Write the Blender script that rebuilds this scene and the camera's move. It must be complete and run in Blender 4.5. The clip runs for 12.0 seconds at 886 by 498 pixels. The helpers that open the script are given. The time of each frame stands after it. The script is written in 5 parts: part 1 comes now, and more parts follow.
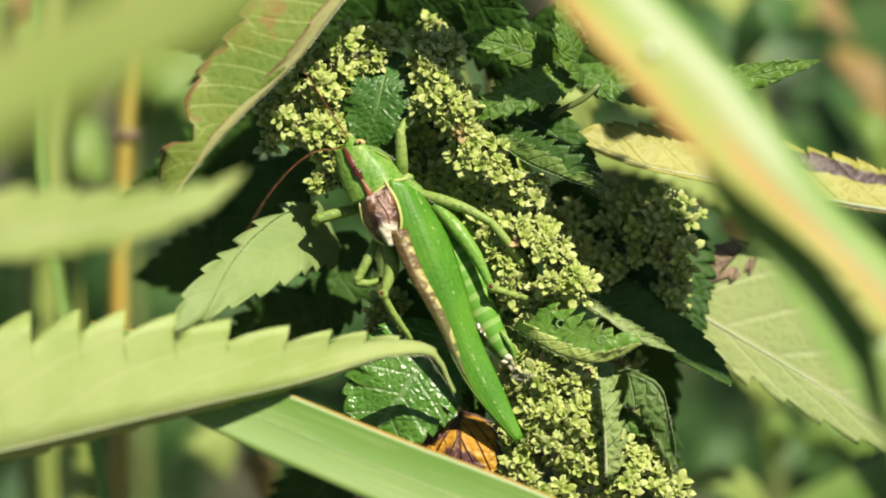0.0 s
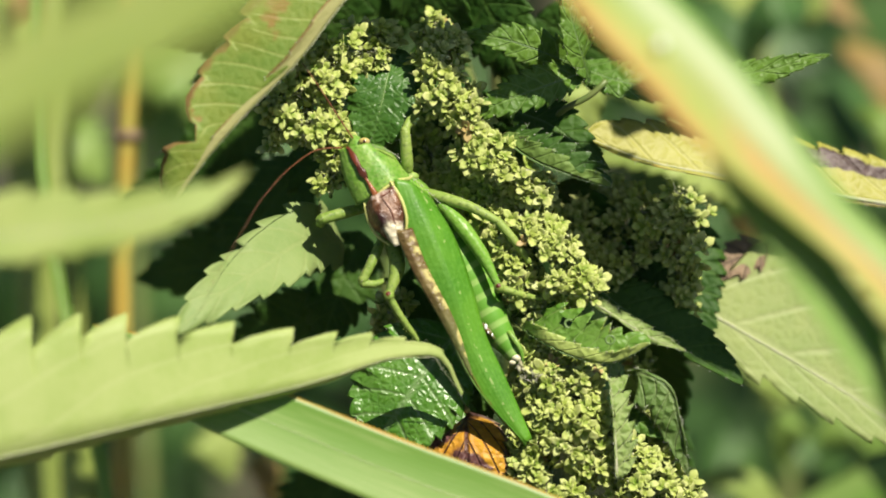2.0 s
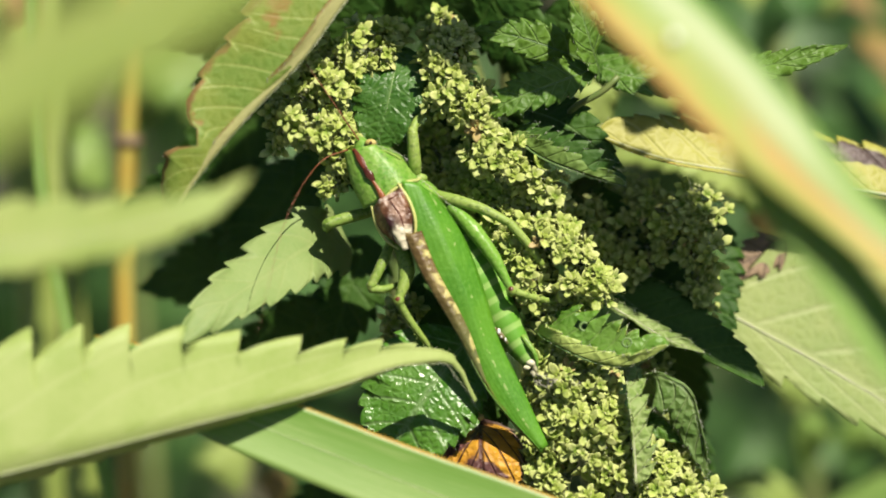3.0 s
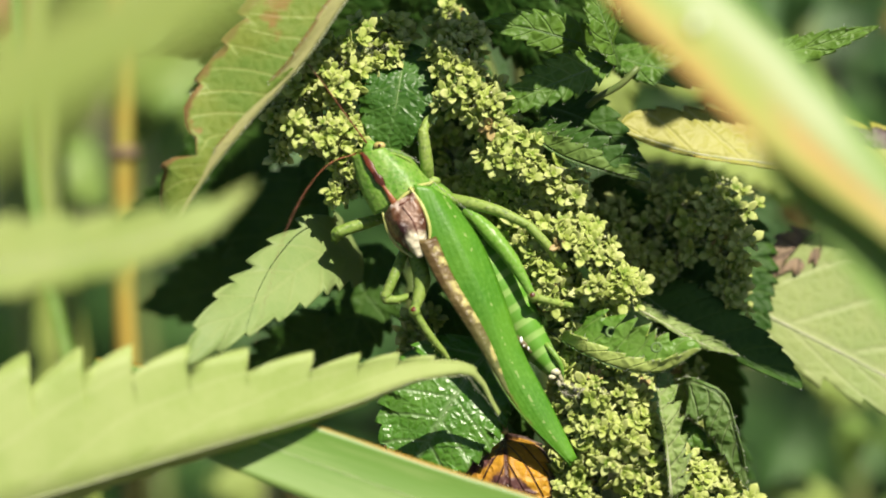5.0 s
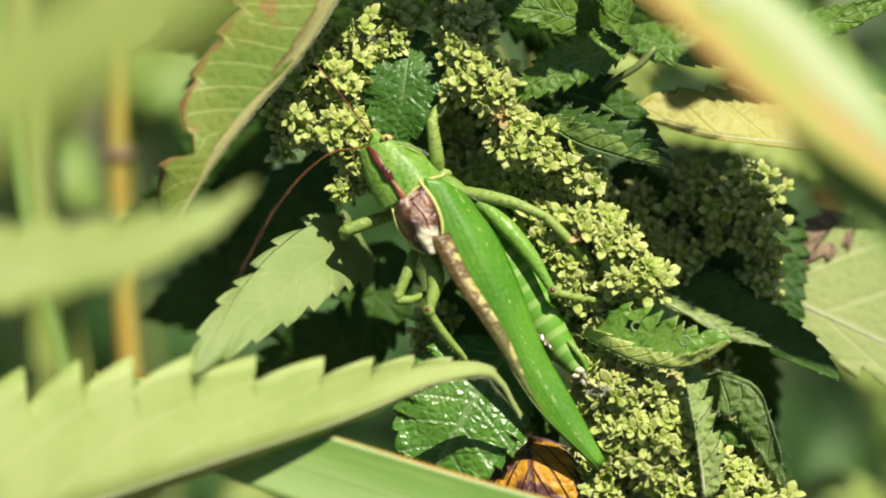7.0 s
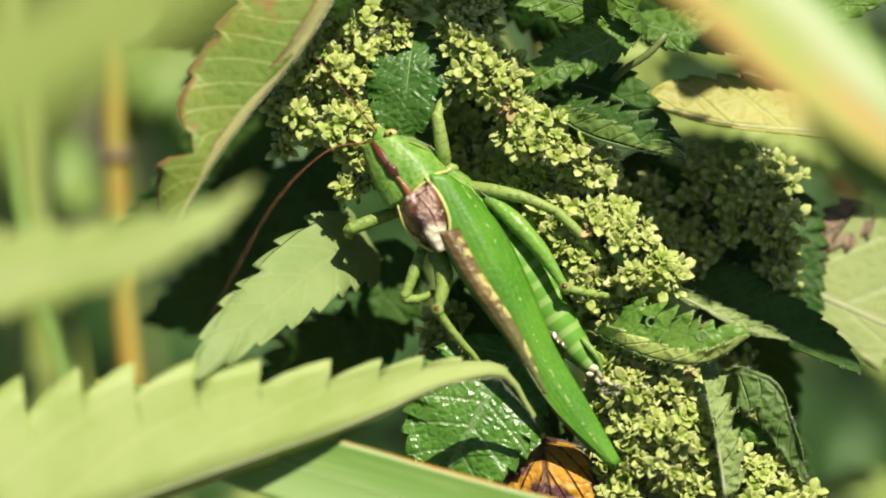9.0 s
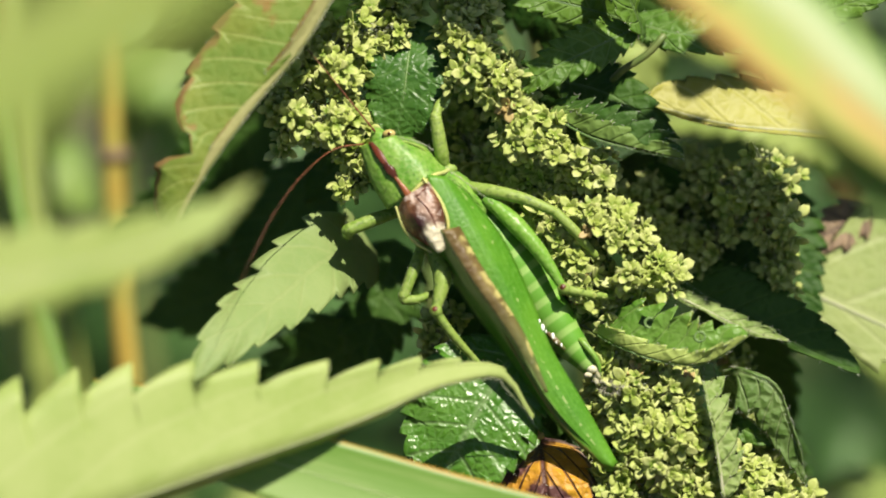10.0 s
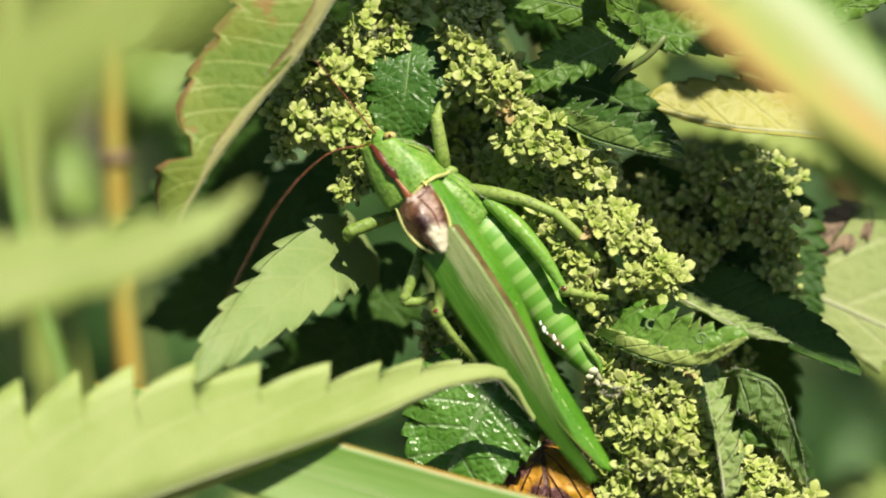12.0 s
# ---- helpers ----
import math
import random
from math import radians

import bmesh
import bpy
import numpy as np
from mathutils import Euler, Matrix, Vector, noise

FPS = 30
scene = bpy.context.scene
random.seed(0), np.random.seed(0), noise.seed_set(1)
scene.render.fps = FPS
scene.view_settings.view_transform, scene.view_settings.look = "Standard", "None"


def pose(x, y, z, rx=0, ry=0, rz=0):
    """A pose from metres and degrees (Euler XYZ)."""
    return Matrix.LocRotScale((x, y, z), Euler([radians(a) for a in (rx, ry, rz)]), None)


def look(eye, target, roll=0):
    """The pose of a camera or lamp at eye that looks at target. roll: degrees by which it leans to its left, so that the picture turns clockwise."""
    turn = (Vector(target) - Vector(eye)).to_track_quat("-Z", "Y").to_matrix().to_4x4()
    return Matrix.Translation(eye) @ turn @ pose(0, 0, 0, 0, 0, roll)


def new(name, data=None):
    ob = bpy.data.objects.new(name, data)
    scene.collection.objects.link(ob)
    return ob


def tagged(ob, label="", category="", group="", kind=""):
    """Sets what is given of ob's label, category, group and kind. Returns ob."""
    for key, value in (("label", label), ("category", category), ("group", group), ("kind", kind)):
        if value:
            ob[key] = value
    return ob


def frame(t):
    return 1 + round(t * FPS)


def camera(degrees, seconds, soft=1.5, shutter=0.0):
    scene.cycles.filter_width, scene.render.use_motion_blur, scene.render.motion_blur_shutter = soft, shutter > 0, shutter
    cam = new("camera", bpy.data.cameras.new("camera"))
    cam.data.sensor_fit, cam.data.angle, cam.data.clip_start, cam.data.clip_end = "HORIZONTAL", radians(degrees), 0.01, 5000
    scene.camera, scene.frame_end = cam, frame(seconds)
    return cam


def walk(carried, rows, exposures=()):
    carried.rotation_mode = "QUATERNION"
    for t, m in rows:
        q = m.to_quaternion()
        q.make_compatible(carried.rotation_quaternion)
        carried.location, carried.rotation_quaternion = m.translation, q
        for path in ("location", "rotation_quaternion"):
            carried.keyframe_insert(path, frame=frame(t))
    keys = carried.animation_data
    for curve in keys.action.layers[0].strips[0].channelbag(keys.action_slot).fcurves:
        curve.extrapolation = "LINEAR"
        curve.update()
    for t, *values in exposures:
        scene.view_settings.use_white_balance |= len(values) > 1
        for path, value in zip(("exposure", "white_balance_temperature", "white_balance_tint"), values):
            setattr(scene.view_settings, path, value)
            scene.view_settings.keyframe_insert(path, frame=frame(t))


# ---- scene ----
cam = camera(3, 12.0, soft=1.8, shutter=0.5)

# The nettle tangle has axes of its own, in millimetres: x to the right, y up along the plants' slope, z out of the tangle.
CENTRE = Vector((0, 0, 0.8))
TILT = Matrix.Translation(CENTRE) @ pose(0, 0, 0, 60, 0, 0)
MM = 0.001

# seconds, distance in millimetres, then the turn in degrees
ROWS = [
    (0.00, 1909.4, 0.0012, 0.0003, 0.00),
    (0.50, 1909.6, 0.0045, 0.0012, -0.02),
    (1.00, 1907.0, 0.0024, 0.0033, -0.00),
    (1.50, 1909.4, 0.0021, 0.0057, -0.06),
    (1.62, 1904.4, 0.0015, 0.0084, -0.13),
    (2.00, 1883.6, -0.0002, 0.0213, -0.45),
    (2.50, 1855.9, 0.0041, 0.0353, -0.93),
    (3.00, 1832.4, 0.0099, 0.0572, -1.41),
    (4.00, 1783.9, 0.0216, 0.0915, -2.36),
    (5.00, 1737.9, 0.0293, 0.1163, -3.32),
    (5.50, 1715.5, 0.0275, 0.1266, -3.75),
    (6.00, 1694.9, 0.0232, 0.1404, -4.24),
    (6.50, 1673.8, 0.0188, 0.1530, -4.67),
    (7.00, 1651.8, 0.0129, 0.1701, -5.16),
    (7.50, 1632.2, 0.0089, 0.1822, -5.61),
    (8.00, 1612.6, 0.0044, 0.1945, -6.04),
    (8.25, 1605.9, 0.0032, 0.1988, -6.19),
    (8.50, 1605.0, 0.0018, 0.2009, -6.22),
    (9.00, 1605.2, -0.0001, 0.2021, -6.21),
    (9.50, 1603.8, 0.0040, 0.2013, -6.21),
    (10.00, 1604.1, 0.0020, 0.1967, -6.20),
    (10.50, 1603.9, 0.0034, 0.1944, -6.28),
    (11.00, 1603.1, 0.0035, 0.1974, -6.27),
    (11.50, 1603.3, 0.0048, 0.1983, -6.27),
    (12.00, 1603.8, 0.0084, 0.2001, -6.32),
]
walk(cam, [(t, TILT @ pose(0, 0, far * MM, rx, ry, rz)) for t, far, rx, ry, rz in ROWS])
cam.data.dof.use_dof = True
cam.data.dof.aperture_fstop = 12.0
cam.data.dof.aperture_blades = 0

# ---- light ----
SUN_LOCAL = Vector((0.36, 0.67, 0.65)).normalized()
SUN_WAY = (TILT.to_3x3() @ SUN_LOCAL).normalized()
world = bpy.data.worlds.new("sky")
scene.world = world
world.use_nodes = True
sky_node = world.node_tree.nodes.new("ShaderNodeTexSky")
sky_node.sky_type = "NISHITA"
sky_node.sun_disc = False
sky_node.sun_elevation = math.asin(SUN_WAY.z)
sky_node.sun_rotation = math.atan2(SUN_WAY.x, SUN_WAY.y)
background = world.node_tree.nodes["Background"]
background.inputs["Strength"].default_value = 0.045
world.node_tree.links.new(sky_node.outputs["Color"], background.inputs["Color"])
sun_data = bpy.data.lights.new("sun", "SUN")
sun_data.energy = 5.0
sun_data.angle = radians(0.5)
sun_data.color = (1.0, 0.90, 0.77)
sun = new("sun", sun_data)
sun.matrix_world = look(CENTRE + SUN_WAY * 20, CENTRE)
scene.view_settings.exposure = 0.6


# ---- materials ----
class Nodes:
    """Short hand for a node material."""

    def __init__(self, name):
        self.mat = bpy.data.materials.new(name)
        self.mat.use_nodes = True
        self.tree = self.mat.node_tree
        self.bsdf = self.tree.nodes["Principled BSDF"]
        self.out = self.tree.nodes["Material Output"]

    def add(self, kind, **values):
        n = self.tree.nodes.new("ShaderNode" + kind)
        if "operation" in values:
            n.operation, n.use_clamp = values["operation"], values.get("use_clamp", False)
        if "data_type" in values:
            n.data_type = values["data_type"]
        if "interpolation_type" in values:
            n.interpolation_type = values["interpolation_type"]
        if "feature" in values:
            n.feature = values["feature"]
        return n

    def join(self, a, b):
        self.tree.links.new(a, b)

    def put(self, socket, value):
        if isinstance(value, bpy.types.NodeSocket):
            self.join(value, socket)
        elif isinstance(value, tuple) and len(value) == 3 and socket.type == "RGBA":
            socket.default_value = (*value, 1)
        else:
            socket.default_value = value

    def math(self, op, a, b=0.0, c=0.0, clamp=False):
        n = self.add("Math", operation=op, use_clamp=clamp)
        for s, v in zip(n.inputs, (a, b, c)):
            self.put(s, v)
        return n.outputs[0]

    def mix(self, f, a, b):
        n = self.add("Mix", data_type="RGBA")
        self.put(n.inputs[0], f)
        self.put(n.inputs[6], a)
        self.put(n.inputs[7], b)
        return n.outputs[2]

    def ramp(self, v, lo, hi):
        n = self.add("MapRange", interpolation_type="SMOOTHSTEP")
        self.put(n.inputs[0], v)
        n.inputs[1].default_value, n.inputs[2].default_value = lo, hi
        return n.outputs[0]

    def place(self):
        return self.add("TexCoord").outputs["Object"]

    def noise(self, scale, detail=3.0, vector=None, rough=0.55):
        n = self.add("TexNoise")
        n.inputs["Scale"].default_value, n.inputs["Detail"].default_value = scale, detail
        n.inputs["Roughness"].default_value = rough
        self.join(vector or self.place(), n.inputs["Vector"])
        return n.outputs["Fac"]

    def cells(self, scale, vector, feature="DISTANCE_TO_EDGE"):
        n = self.add("TexVoronoi", feature=feature)
        n.inputs["Scale"].default_value = scale
        self.join(vector, n.inputs["Vector"])
        return n.outputs["Distance"]

    def uv(self):
        s = self.add("SeparateXYZ")
        self.join(self.add("UVMap").outputs[0], s.inputs[0])
        return s.outputs[0], s.outputs[1]

    def bump(self, height, strength, distance=0.0002):
        n = self.add("Bump")
        n.inputs["Strength"].default_value, n.inputs["Distance"].default_value = strength, distance
        self.join(height, n.inputs["Height"])
        self.join(n.outputs[0], self.bsdf.inputs["Normal"])
        return n.outputs[0]

    def finish(self, colour, rough, through_light=0.0, through_colour=None, normal=None, spec=0.5):
        self.put(self.bsdf.inputs["Base Color"], colour)
        self.put(self.bsdf.inputs["Roughness"], rough)
        self.bsdf.inputs["Specular IOR Level"].default_value = spec
        if through_light:
            t = self.add("BsdfTranslucent")
            self.put(t.inputs["Color"], through_colour if through_colour is not None else colour)
            m = self.add("MixShader")
            m.inputs[0].default_value = through_light
            self.join(self.bsdf.outputs[0], m.inputs[1])
            self.join(t.outputs[0], m.inputs[2])
            self.join(m.outputs[0], self.out.inputs["Surface"])
        return self.mat


def leaf_material(name, base, other, vein, rough=0.45, pairs=8, light=0.3, relief=0.5, net=0.5, edge=None, edge_from=0.8,
                  spec=0.4, blotch=None, blotch_from=0.6, vein_amount=0.7, band=None, slant=0.17, half=None, groove=0.4, cell_scale=800):
    """A toothed leaf: midrib, slanting side veins and a fine net between them, along the leaf's own map."""
    n = Nodes(name)
    u, v = n.uv()
    across = n.math("ABSOLUTE", n.math("MULTIPLY_ADD", v, 2.0, -1.0))
    wob = n.math("MULTIPLY_ADD", n.noise(70, 2), 0.5, -0.25)
    s = n.math("ADD", n.math("MULTIPLY", n.math("SUBTRACT", u, n.math("MULTIPLY", across, slant)), float(pairs)), wob)
    d = n.math("ABSOLUTE", n.math("SUBTRACT", n.math("FRACT", s), 0.5))
    side = n.math("SUBTRACT", 1.0, n.ramp(d, 0.0, 0.11))
    mid = n.math("SUBTRACT", 1.0, n.ramp(across, 0.02, 0.09))
    veins = n.math("MAXIMUM", side, mid)
    cell = n.cells(cell_scale, n.place())
    mesh_net = n.math("SUBTRACT", 1.0, n.ramp(cell, 0.0, 0.16))
    grain = n.noise(2600, 2)
    patch = n.noise(120, 3)
    tone = n.mix(n.ramp(patch, 0.35, 0.68), base, other)
    tone = n.mix(n.math("MULTIPLY", mesh_net, 0.35 * net), tone, vein)
    tone = n.mix(n.math("MULTIPLY", veins, vein_amount), tone, vein)
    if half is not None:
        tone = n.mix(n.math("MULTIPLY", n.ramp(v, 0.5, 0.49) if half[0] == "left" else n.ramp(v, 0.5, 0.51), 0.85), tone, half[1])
    if band is not None:
        low, high, far, band_colour = band
        place = n.math("ADD", across, n.math("MULTIPLY_ADD", n.noise(300, 4), 0.5, -0.25))
        inside = n.math("MULTIPLY", n.ramp(place, low, low + 0.06), n.math("SUBTRACT", 1.0, n.ramp(place, high, high + 0.06)))
        inside = n.math("MULTIPLY", inside, n.math("SUBTRACT", 1.0, n.ramp(u, far, far + 0.1)))
        tone = n.mix(inside, tone, n.mix(n.ramp(n.noise(900, 3), 0.4, 0.7), band_colour, (0.16, 0.12, 0.11)))
    if edge is not None:
        rim = n.ramp(n.math("ADD", across, n.math("MULTIPLY_ADD", n.noise(260, 3), 0.5, -0.25)), edge_from, edge_from + 0.12)
        tone = n.mix(rim, tone, edge)
    if blotch is not None:
        tone = n.mix(n.ramp(n.noise(170, 4), blotch_from, blotch_from + 0.06), tone, blotch)
    tone = n.mix(n.math("MULTIPLY", n.ramp(grain, 0.55, 0.8), 0.25), tone, n.mix(0.5, tone, vein))
    height = n.math("ADD", n.math("MULTIPLY", n.ramp(cell, 0.0, 0.45), 0.6 * net), n.math("MULTIPLY", grain, 0.25))
    height = n.math("SUBTRACT", height, n.math("MULTIPLY", veins, groove))
    n.bump(height, relief, 0.0005)
    return n.finish(tone, rough, light, n.mix(0.35, tone, (0.45, 0.6, 0.06)), spec=spec)


def blade_material(name, base, pale, edge, patch_colour=None, patch_from=0.62, light=0.3, rough=0.4, lines=26.0, rim=0.2, stripe=0.22):
    """A grass or reed blade: fine lengthwise lines, a coloured margin and dry patches."""
    n = Nodes(name)
    u, v = n.uv()
    wob = n.noise(90, 2)
    stripes = n.math("SINE", n.math("MULTIPLY", n.math("ADD", v, n.math("MULTIPLY", wob, 0.01)), lines * 6.283))
    tone = n.mix(n.ramp(n.math("ADD", v, n.math("MULTIPLY_ADD", wob, 0.5, -0.25)), 0.2, 0.8), base, pale)
    tone = n.mix(n.math("MULTIPLY", n.ramp(stripes, 0.0, 1.0), stripe), tone, pale)
    jag = n.math("MULTIPLY_ADD", n.noise(140, 3), 0.2, -0.1)
    tone = n.mix(n.math("SUBTRACT", 1.0, n.ramp(n.math("ADD", v, n.math("MULTIPLY", jag, 5.0 * rim)), 0.2 * rim, rim)), tone, edge)
    mapped = n.add("CombineXYZ")
    n.join(n.math("MULTIPLY", u, 60.0), mapped.inputs[0])
    n.join(n.math("MULTIPLY", v, 9.0), mapped.inputs[1])
    streak = n.noise(1.0, 4, mapped.outputs[0])
    tone = n.mix(n.math("MULTIPLY", n.ramp(streak, 0.45, 0.7), 0.3), tone, n.mix(0.55, pale, (0.56, 0.61, 0.28)))
    tone = n.mix(n.math("MULTIPLY", n.ramp(n.noise(700, 3), 0.6, 0.75), 0.3), tone, base)
    if patch_colour is not None:
        tone = n.mix(n.ramp(n.noise(45, 3), patch_from, patch_from + 0.12), tone, patch_colour)
    n.bump(n.math("ADD", n.math("MULTIPLY", stripes, 4.0 * stripe), n.noise(1500, 2)), 0.12, 0.0001)
    return n.finish(tone, rough, light, None, spec=0.4)


def plain_material(name, base, other, rough=0.5, scale=400, light=0.0, relief=0.2, random_to=None, spec=0.5, fine=2500, coat=0.0):
    """A surface with two scales of mottling; random_to: the colour that single pieces vary towards."""
    n = Nodes(name)
    tone = n.mix(n.ramp(n.noise(scale, 3), 0.35, 0.65), base, other)
    if random_to is not None:
        tone = n.mix(n.math("MULTIPLY", n.add("ObjectInfo").outputs["Random"], 0.8), tone, random_to)
    grain = n.noise(fine, 2)
    tone = n.mix(n.math("MULTIPLY", n.ramp(grain, 0.5, 0.75), 0.3), tone, other)
    n.bump(grain, relief, 0.00012)
    n.bsdf.inputs["Coat Weight"].default_value = coat
    return n.finish(tone, rough, light, None, spec=spec)


M_PALE = leaf_material("nettle_leaf_pale", (0.345, 0.46, 0.12), (0.42, 0.52, 0.17), (0.55, 0.61, 0.28), 0.55, 7, 0.3, 0.08, 0.25,
                       edge=(0.46, 0.36, 0.08), edge_from=1.04, vein_amount=0.22, slant=0.4)
M_UNDER = leaf_material("nettle_leaf_underside", (0.22, 0.33, 0.10), (0.28, 0.38, 0.13), (0.37, 0.43, 0.17), 0.6, 6, 0.3, 0.25, 0.3,
                        edge=(0.30, 0.2, 0.10), edge_from=1.05, vein_amount=0.2, blotch=(0.27, 0.33, 0.11), blotch_from=0.7)
M_SIDE = leaf_material("nettle_leaf_dull", (0.29, 0.39, 0.12), (0.36, 0.44, 0.15), (0.48, 0.54, 0.26), 0.55, 6, 0.3, 0.3, 0.4, edge=(0.40, 0.33, 0.12), edge_from=1.0, vein_amount=0.5, slant=0.35)
M_FRONT = leaf_material("nettle_leaf_yellowish", (0.31, 0.42, 0.095), (0.38, 0.46, 0.125), (0.44, 0.52, 0.2), 0.55, 6, 0.35, 0.2, 0.3, vein_amount=0.2)
# Dark copy of the green leaf: the tangle's shade is in its colour.
M_SHADE = leaf_material("nettle_leaf_shade", (0.026, 0.082, 0.010), (0.05, 0.12, 0.015), (0.07, 0.145, 0.025), 0.58, 7, 0.2, 0.6, 0.7, spec=0.25)
M_GLOSS = leaf_material("nettle_leaf_glossy", (0.06, 0.185, 0.016), (0.095, 0.23, 0.026), (0.16, 0.28, 0.09), 0.3, 6, 0.15, 0.55, 0.7, spec=0.5, groove=0.3, cell_scale=1100, vein_amount=0.9)
M_SHEEN = leaf_material("nettle_leaf_satin", (0.038, 0.12, 0.014), (0.06, 0.15, 0.02), (0.09, 0.19, 0.04), 0.4, 6, 0.15, 0.5, 0.8, spec=0.4, groove=0.12, cell_scale=1100)
# Folded right half: paler underside, its colour raised further to look sunlit.
M_LIT = leaf_material("nettle_leaf_sunlit", (0.08, 0.21, 0.02), (0.14, 0.28, 0.036), (0.2, 0.33, 0.08), 0.38, 8, 0.2, 0.6, 0.8, edge=(0.42, 0.44, 0.08), edge_from=1.0, half=("right", (0.42, 0.52, 0.14)))
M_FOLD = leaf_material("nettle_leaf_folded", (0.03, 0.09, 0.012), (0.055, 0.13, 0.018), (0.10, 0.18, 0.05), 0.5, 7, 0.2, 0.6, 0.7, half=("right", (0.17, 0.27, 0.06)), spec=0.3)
M_STRIP = leaf_material("nettle_leaf_greyish", (0.19, 0.30, 0.07), (0.27, 0.37, 0.11), (0.38, 0.46, 0.2), 0.55, 7, 0.25, 0.8, 0.9, spec=0.3)
M_DROOP = leaf_material("nettle_leaf_drooping", (0.10, 0.19, 0.04), (0.15, 0.25, 0.06), (0.24, 0.33, 0.13), 0.5, 9, 0.25, 0.8, 0.9, blotch=(0.05, 0.07, 0.03), blotch_from=0.68, spec=0.3)
M_MID = leaf_material("nettle_leaf_green", (0.07, 0.165, 0.018), (0.12, 0.23, 0.028), (0.2, 0.33, 0.09), 0.42, 7, 0.25, 0.7, 0.9, spec=0.28)
M_OLD = leaf_material("nettle_leaf_browning", (0.19, 0.31, 0.05), (0.30, 0.36, 0.06), (0.48, 0.55, 0.16), 0.5, 20, 0.4, 0.4, 0.4, slant=0.1,
                      edge=(0.30, 0.19, 0.07), edge_from=0.84, vein_amount=0.5, half=("left", (0.56, 0.54, 0.24)), blotch=(0.36, 0.22, 0.06), blotch_from=0.61, groove=0.2)
M_YELLOW = leaf_material("nettle_leaf_yellow", (0.34, 0.34, 0.055), (0.40, 0.40, 0.08), (0.47, 0.47, 0.16), 0.5, 8, 0.25, 0.5, 0.5,
                         band=(0.48, 0.84, 0.52, (0.07, 0.045, 0.04)), edge=(0.62, 0.36, 0.04), edge_from=0.98)
M_ORANGE = leaf_material("dried_leaf_orange", (0.66, 0.36, 0.03), (0.56, 0.24, 0.02), (0.09, 0.035, 0.03), 0.5, 4, 0.2, 1.0, 0.6, slant=0.7, vein_amount=0.95,
                         edge=(0.20, 0.14, 0.11), edge_from=0.84, blotch=(0.12, 0.05, 0.045), blotch_from=0.5)
# Far leaves in dark, bright and pale copies; their light is in the colour.
M_BACK = leaf_material("far_leaf_dim", (0.035, 0.10, 0.025), (0.07, 0.16, 0.035), (0.1, 0.2, 0.05), 0.45, 7, 0.25, 0.3, 0.3)
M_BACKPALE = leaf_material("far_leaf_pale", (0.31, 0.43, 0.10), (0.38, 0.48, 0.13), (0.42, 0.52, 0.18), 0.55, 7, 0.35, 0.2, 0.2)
M_BACKLIT = leaf_material("far_leaf_sunlit", (0.16, 0.28, 0.05), (0.22, 0.34, 0.07), (0.26, 0.38, 0.1), 0.5, 7, 0.3, 0.3, 0.3)
M_BACKBROWN = leaf_material("far_leaf_brown", (0.38, 0.27, 0.08), (0.28, 0.19, 0.08), (0.4, 0.3, 0.12), 0.6, 7, 0.3, 0.3, 0.3)
M_RIBGREEN = plain_material("leaf_rib_green", (0.10, 0.2, 0.05), (0.16, 0.26, 0.08), 0.5, 900, 0.1)
M_HAIR = plain_material("plant_hair", (0.55, 0.58, 0.45), (0.62, 0.64, 0.52), 0.5, 900, 0.3)
M_RIB = plain_material("leaf_rib", (0.36, 0.42, 0.2), (0.42, 0.44, 0.28), 0.65, 900, 0.1)
M_STEM = plain_material("nettle_stem", (0.11, 0.17, 0.04), (0.17, 0.2, 0.06), 0.5, 300)
M_FLORET_OLD = plain_material("nettle_seed_dry", (0.40, 0.30, 0.10), (0.48, 0.38, 0.15), 0.55, 500, 0.15)
M_FLUFF = plain_material("grey_fluff", (0.58, 0.56, 0.44), (0.68, 0.66, 0.56), 0.9, 900, 0.3)
M_BUD = plain_material("nettle_bud", (0.36, 0.43, 0.10), (0.60, 0.62, 0.36), 0.5, 1500, 0.15)
M_SHRIVEL = leaf_material("shrivelled_leaf", (0.20, 0.15, 0.09), (0.28, 0.2, 0.12), (0.12, 0.09, 0.07), 0.7, 5, 0.1, 0.8, 0.5)
M_REED = blade_material("reed_blade_green", (0.17, 0.33, 0.055), (0.24, 0.39, 0.09), (0.46, 0.28, 0.03), rim=0.05, lines=14.0, stripe=0.05)
M_REED_DARK = blade_material("reed_blade_shaded", (0.14, 0.32, 0.055), (0.24, 0.41, 0.09), (0.2, 0.32, 0.08), patch_colour=(0.5, 0.36, 0.2), patch_from=0.62)


